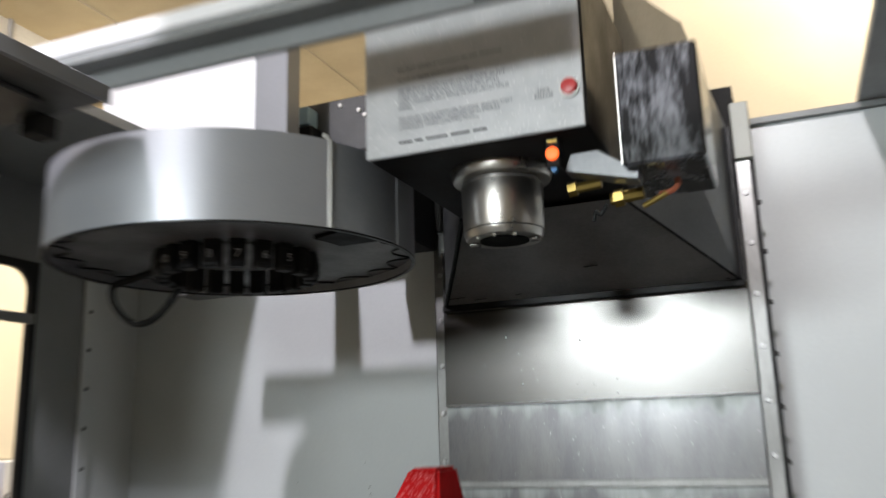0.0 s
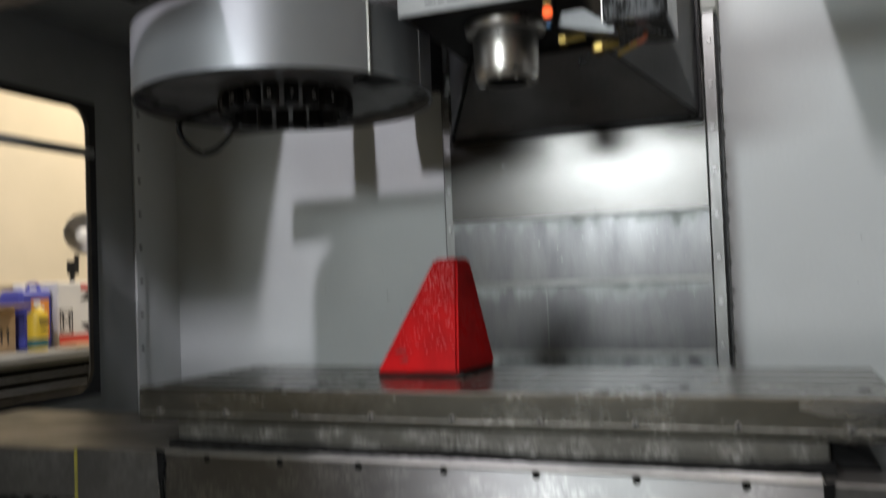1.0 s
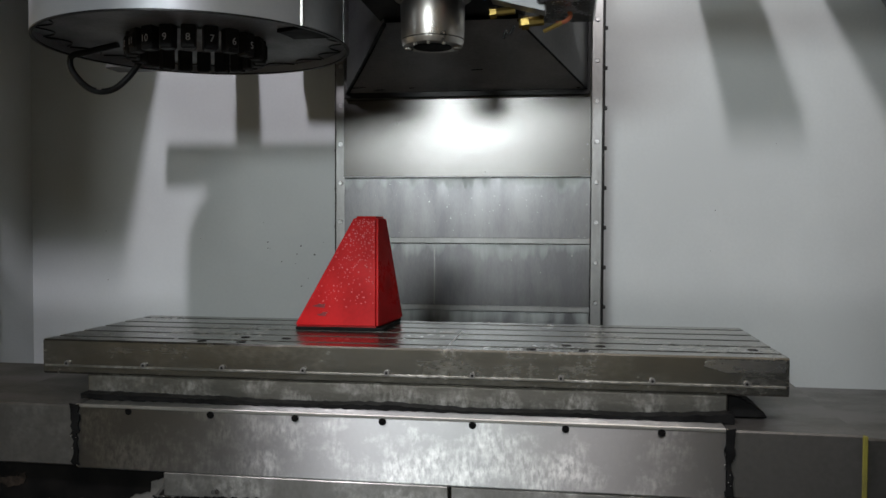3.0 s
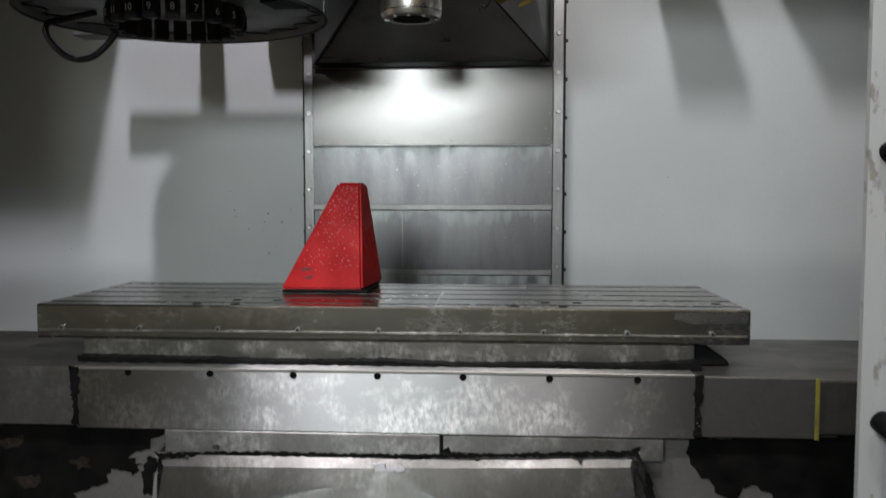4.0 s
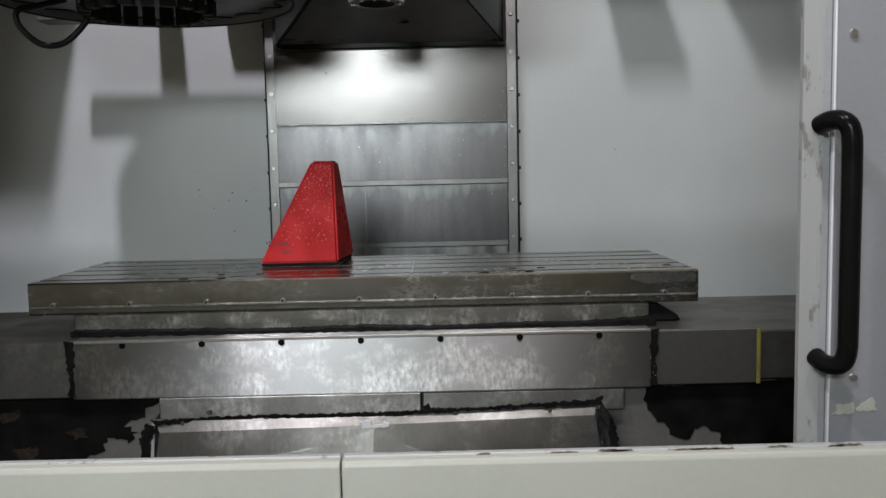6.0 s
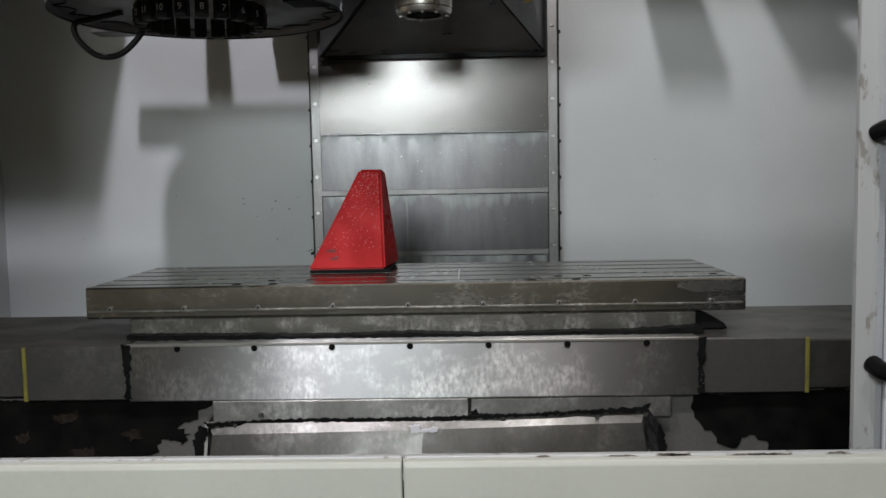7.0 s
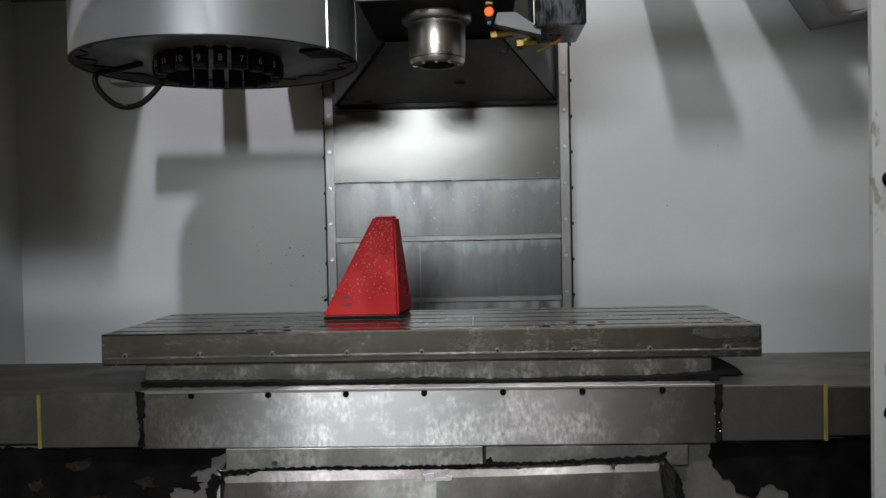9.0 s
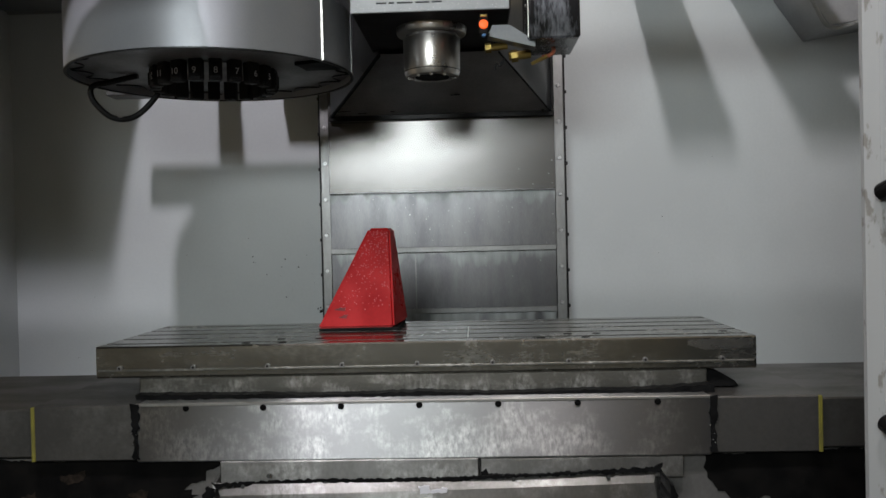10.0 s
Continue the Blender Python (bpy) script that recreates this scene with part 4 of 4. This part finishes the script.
part("handle", tube([(0.645, -0.553, 1.203), (0.649, -0.575, 1.208), (0.658, -0.592, 1.205), (0.664, -0.598, 1.19), (0.665, -0.599, 1.15), (0.665, -0.599, 1.05), (0.665, -0.599, 0.95), (0.664, -0.598, 0.912), (0.658, -0.592, 0.898), (0.649, -0.575, 0.895), (0.645, -0.553, 0.90)], 0.0125, 16), M_HANDLE, door, "glossy black pull handle")
for x, z in ((0.684, 1.318), (0.694, 0.872)):
    bolt(door, (x, -0.556, z), (0, -1, 0), 0.006, 0.004, "door_screw", M_BARE)
for seed, (x, z, w) in enumerate(((0.668, 0.822, 0.03), (0.70, 0.826, 0.025))):
    part("paint_chip", ragged([(x, z), (x + w, z), (x + w * 0.9, z + 0.016), (x + 0.2 * w, z + 0.012)], -0.556, 0.004, 0.003, 60 + seed, 0.0008), M_CREAM, door)
# Added beyond the view to hold light off the left of the back wall.
wall("door_light_blocker", box(-1.5, -0.98, -0.60, -0.52, 0.812, 2.1), M_DOOR, "unseen grey door sheet added on the far side to shade the wall", "door")
# Added out of view: keeps both ceiling lights off the column and head.
wall("canopy_light_blocker", prism([(-0.50, 2.08), (0.30, 2.08), (0.30, 2.95), (-0.50, 2.95)], "y", -0.60, -0.56), M_DOOR, "unseen grey sheet added above the door opening to block ceiling light", "panel")
for x0, x1 in ((0.63, 0.77), (0.92, 1.07)):
    wall("roof_brace", box(x0, x1, 0.24, 1.07, 1.936, 1.956, 0.002), M_DOOR2, "flat grey roof brace running front to back", "brace")
# Added unseen sheet; its slanted edge shapes the workshop light's shade on the left.
wall("upper_guard", prism([(-1.5, 1.9), (-1.07, 1.642), (-0.93, 1.435), (-0.80, 1.40), (-0.78, 2.1), (-1.5, 2.1)], "y", -0.60, -0.56), M_DOOR, "unseen grey sheet added and cut to shade the left of the back wall", "panel")
# Added sheet whose right edge bounds the ceiling light's strip on the back wall.
wall("roof_shade_panel", box(-1.43, -0.908, -0.05, 1.06, 1.924, 1.95, 0.002), M_DARKWALL, "dark grey roof sheet added over the window side to trim the light", "panel")

# ---- angular grey panel on the back wall, gives no light ----
lamp = thing("corner_panel", (1.22, 0.86, 1.72), "angular grey panel with pale rim on the back wall", "lamp")
b = prism([(1.06, 1.905), (1.165, 1.75), (1.36, 1.78), (1.36, 1.975), (1.06, 1.975)], "y", 0.84, 1.045, 0.003)
part("corner_panel_body", b, M_DOOR2, lamp)
part("corner_panel_rim", tube([(1.055, 0.836, 1.91), (1.11, 0.836, 1.83), (1.163, 0.836, 1.745), (1.26, 0.836, 1.761), (1.36, 0.836, 1.777)], 0.006, 8), M_WORN, lamp)

# ---- chips along the top edge of the sill ----
rng = random.Random(31)
chips = bmesh.new()
for k in range(26):
    x, z, w = rng.uniform(0.18, 1.0), rng.uniform(0.8095, 0.8115), rng.uniform(0.006, 0.04)
    joined(chips, ragged([(x, z), (x + w, z + 0.0005), (x + 0.9 * w, z + 0.0025), (x + 0.2 * w, z + 0.002)], -0.648, 0.003, 0.001, k, 0.0006))
part("edge_chips", chips, M_CHIP, SILL, "dark chipped paint")

# ---- oil flecks on the back wall ----
rng = random.Random(77)
flecks = bmesh.new()
for cx, cz, sx, sz, n, w in ((-0.385, 0.945, 0.016, 0.03, 9, 0.010), (-0.50, 1.07, 0.07, 0.06, 16, 0.004), (0.5, 1.2, 0.5, 0.3, 10, 0.002), (-0.9, 1.1, 0.4, 0.2, 8, 0.003)):
    for k in range(n):
        x, z, s_ = rng.gauss(cx, sx), rng.gauss(cz, sz), w * rng.uniform(0.4, 1.2)
        joined(flecks, ragged([(x, z), (x + s_, z + 0.2 * s_), (x + s_, z + s_), (x + 0.1 * s_, z + 0.9 * s_)], 1.05, 0.003, 0.0012, k, 0.0008))
tagged(part("oil_flecks", flecks, M_SEAL), "small dark oil flecks on the back wall", "dirt", kind="stuff")

# ---- things seen through the window ----
bench = thing("work_bench", (-2.4, 1.4, 0.0), "grey topped bench with dark louvred front", "bench")
part("bench_top", box(-2.85, -2.15, 0.5, 2.3, 0.885, 0.915, 0.004), M_DOOR2, bench)
part("bench_body", box(-2.80, -2.22, 0.6, 2.2, 0.03, 0.885, 0.004), M_CREAM, bench)
part("vent_recess", box(-2.222, -2.212, 0.95, 2.1, 0.62, 0.86), M_BLACK, bench)
for k in range(5):
    part("louvre", prism([(-2.218, 0.63 + 0.048 * k), (-2.200, 0.624 + 0.048 * k), (-2.200, 0.627 + 0.048 * k), (-2.218, 0.634 + 0.048 * k)], "y", 0.95, 2.1), M_DOOR2, bench)
for y in (0.62, 2.12):
    part("bench_foot", box(-2.78, -2.25, y, y + 0.06, 0.0, 0.03), M_DARK, bench)


def carton(name, x0, x1, y0, y1, z0, z1, material, label):
    t = thing(name, ((x0 + x1) / 2, (y0 + y1) / 2, z0), label, "box")
    part("carton_body", box(x0, x1, y0, y1, z0, z1, 0.004), material, t)
    return t


Z0 = 0.9155
t = carton("carton", -2.55, -2.30, 1.395, 1.66, Z0, 1.19, M_PAPER, "white cardboard carton with red bands and black diamond mark")
part("red_band", box(-2.2995, -2.298, 1.397, 1.658, Z0 + 0.004, Z0 + 0.05), M_REDPRINT, t)
part("red_band", box(-2.2995, -2.298, 1.52, 1.655, 1.155, 1.178), M_REDPRINT, t)
for zc, s_ in ((1.125, 1), (0.995, -1)):
    part("diamond_mark", prism([(1.515, zc - 0.015 * s_), (1.645, zc - 0.015 * s_), (1.58, zc + 0.04 * s_)], "x", -2.2995, -2.298), M_INK, t)
for y in (1.42, 1.455):
    part("arrow_mark", prism([(y - 0.003, 0.985), (y + 0.003, 0.985), (y + 0.003, 1.04), (y + 0.011, 1.04), (y, 1.06), (y - 0.011, 1.04), (y - 0.003, 1.04)], "x", -2.2995, -2.298), M_INK, t)
part("mark_frame", framed(1.403, 1.472, 0.972, 1.072, rounded(1.407, 1.468, 0.976, 1.068, 0.002, 2), -2.2995, -2.298), M_INK, t)
t = carton("carton", -2.60, -2.32, 0.95, 1.20, Z0, 1.085, M_CARD, "open brown cardboard carton with printed arrows")
part("carton_flap", prism([(-2.32, 1.085), (-2.22, 1.10), (-2.22, 1.106), (-2.32, 1.092)], "y", 0.95, 1.2), M_CARD, t)
for y in (1.13, 1.16):
    part("arrow_mark", prism([(y - 0.003, 0.95), (y + 0.003, 0.95), (y + 0.003, 0.995), (y + 0.01, 0.995), (y, 1.012), (y - 0.01, 0.995), (y - 0.003, 0.995)], "x", -2.3195, -2.318), M_INK, t)
t = thing("fluid_jug", (-2.38, 1.31, Z0), "blue plastic jug with orange label and white cap", "jug")
part("jug_body", box(-2.45, -2.32, 1.225, 1.39, Z0, 1.16, 0.015), M_BLUEJUG, t)
part("jug_label", box(-2.3205, -2.318, 1.275, 1.365, 0.96, 1.12, 0.0), M_ORANGELABEL, t, "orange label")
part("jug_cap", rod((-2.38, 1.27, 1.158), (-2.38, 1.27, 1.185), 0.022, seg=20, bevel=0.003), M_PAPER, t, "white cap")
part("jug_handle", tube([(-2.38, 1.31, 1.155), (-2.38, 1.32, 1.18), (-2.38, 1.36, 1.182), (-2.38, 1.375, 1.155)], 0.008, 8), M_BLUEJUG, t)
for k, w in enumerate((0.05, 0.03, 0.05)):
    part("text_bar", box(-2.318, -2.3172, 1.29, 1.29 + w, 1.08 - 0.03 * k, 1.092 - 0.03 * k), M_PAPER, t)
t = thing("spray_bottle", (-2.25, 1.24, Z0), "yellow bottle with white cap and printed label", "bottle")
part("bottle_body", rod((-2.25, 1.24, Z0), (-2.25, 1.24, 1.07), 0.038, seg=28, bevel=0.008), M_YELLOWP, t)
part("bottle_neck", rod((-2.25, 1.24, 1.068), (-2.25, 1.24, 1.09), 0.03, 0.014, 24), M_YELLOWP, t)
part("bottle_cap", rod((-2.25, 1.24, 1.088), (-2.25, 1.24, 1.115), 0.013, seg=20, bevel=0.003), M_PAPER, t, "white cap")
part("text_bar", box(-2.2125, -2.2112, 1.215, 1.262, 1.025, 1.042), M_INK, t)
part("text_bar", box(-2.2125, -2.2112, 1.222, 1.258, 1.000, 1.006), M_INK, t)
part("label_band", rod((-2.25, 1.24, 0.93), (-2.25, 1.24, 0.965), 0.0385, seg=28), M_TEAL, t)
t = thing("wood_block", (-2.22, 1.42, Z0), "small rough wooden board on the bench", "board")
part("board", box(-2.29, -2.17, 1.36, 1.50, Z0, 0.928, 0.003), M_CARD, t)

clamp = thing("clamp_lamp", (-2.70, 1.870, Z0), "clamp lamp with aluminium reflector on a black stand", "lamp")
part("stand", tube([(-2.70, 1.820, Z0), (-2.70, 1.830, 1.10), (-2.69, 1.860, 1.20), (-2.68, 1.890, 1.33)], 0.012, 10), M_DARK, clamp)
part("lamp_clamp", box(-2.71, -2.66, 1.845, 1.885, 1.235, 1.30, 0.006), M_DARK, clamp)
b = bmesh.new()
ax = Vector((0.82, -0.53, 0.10)).normalized()
m = Matrix.Translation((-2.66, 1.920, 1.43)) @ ax.to_track_quat("Z", "Y").to_matrix().to_4x4()
rows = []
for r, h_ in ((0.015, -0.10), (0.04, -0.095), (0.075, -0.06), (0.098, -0.01), (0.105, 0.03), (0.101, 0.03), (0.093, -0.008), (0.07, -0.052), (0.03, -0.085)):
    rows.append([b.verts.new(m @ Vector((r * math.cos(6.28319 * k / 36), r * math.sin(6.28319 * k / 36), h_))) for k in range(36)])
for p, q in zip(rows, rows[1:]):
    for k in range(36):
        b.faces.new((p[k], p[(k + 1) % 36], q[(k + 1) % 36], q[k]))
part("reflector", b, M_CHROME, clamp, "aluminium reflector bowl")
b = bmesh.new()
bmesh.ops.create_uvsphere(b, u_segments=20, v_segments=12, radius=0.04, matrix=m @ Matrix.Translation((0, 0, -0.02)))
part("bulb", b, M_PAPER, clamp, "white bulb")

# ---- bright duct seen over the canopy ----
duct = thing("air_duct", (-2.6, 1.3, 2.3), "pale galvanised duct under the workshop ceiling", "duct")
part("duct_body", box(-2.9, -2.05, 0.2, 1.45, 2.35, 2.75, 0.004), M_DUCT, duct)
part("duct_hanger", box(-2.4, -2.36, 1.2, 1.24, 2.75, 3.05), M_STEEL, duct)
for y in (0.62, 1.04):
    part("duct_flange", box(-2.905, -2.045, y, y + 0.02, 2.345, 2.755, 0.002), M_STEEL, duct)
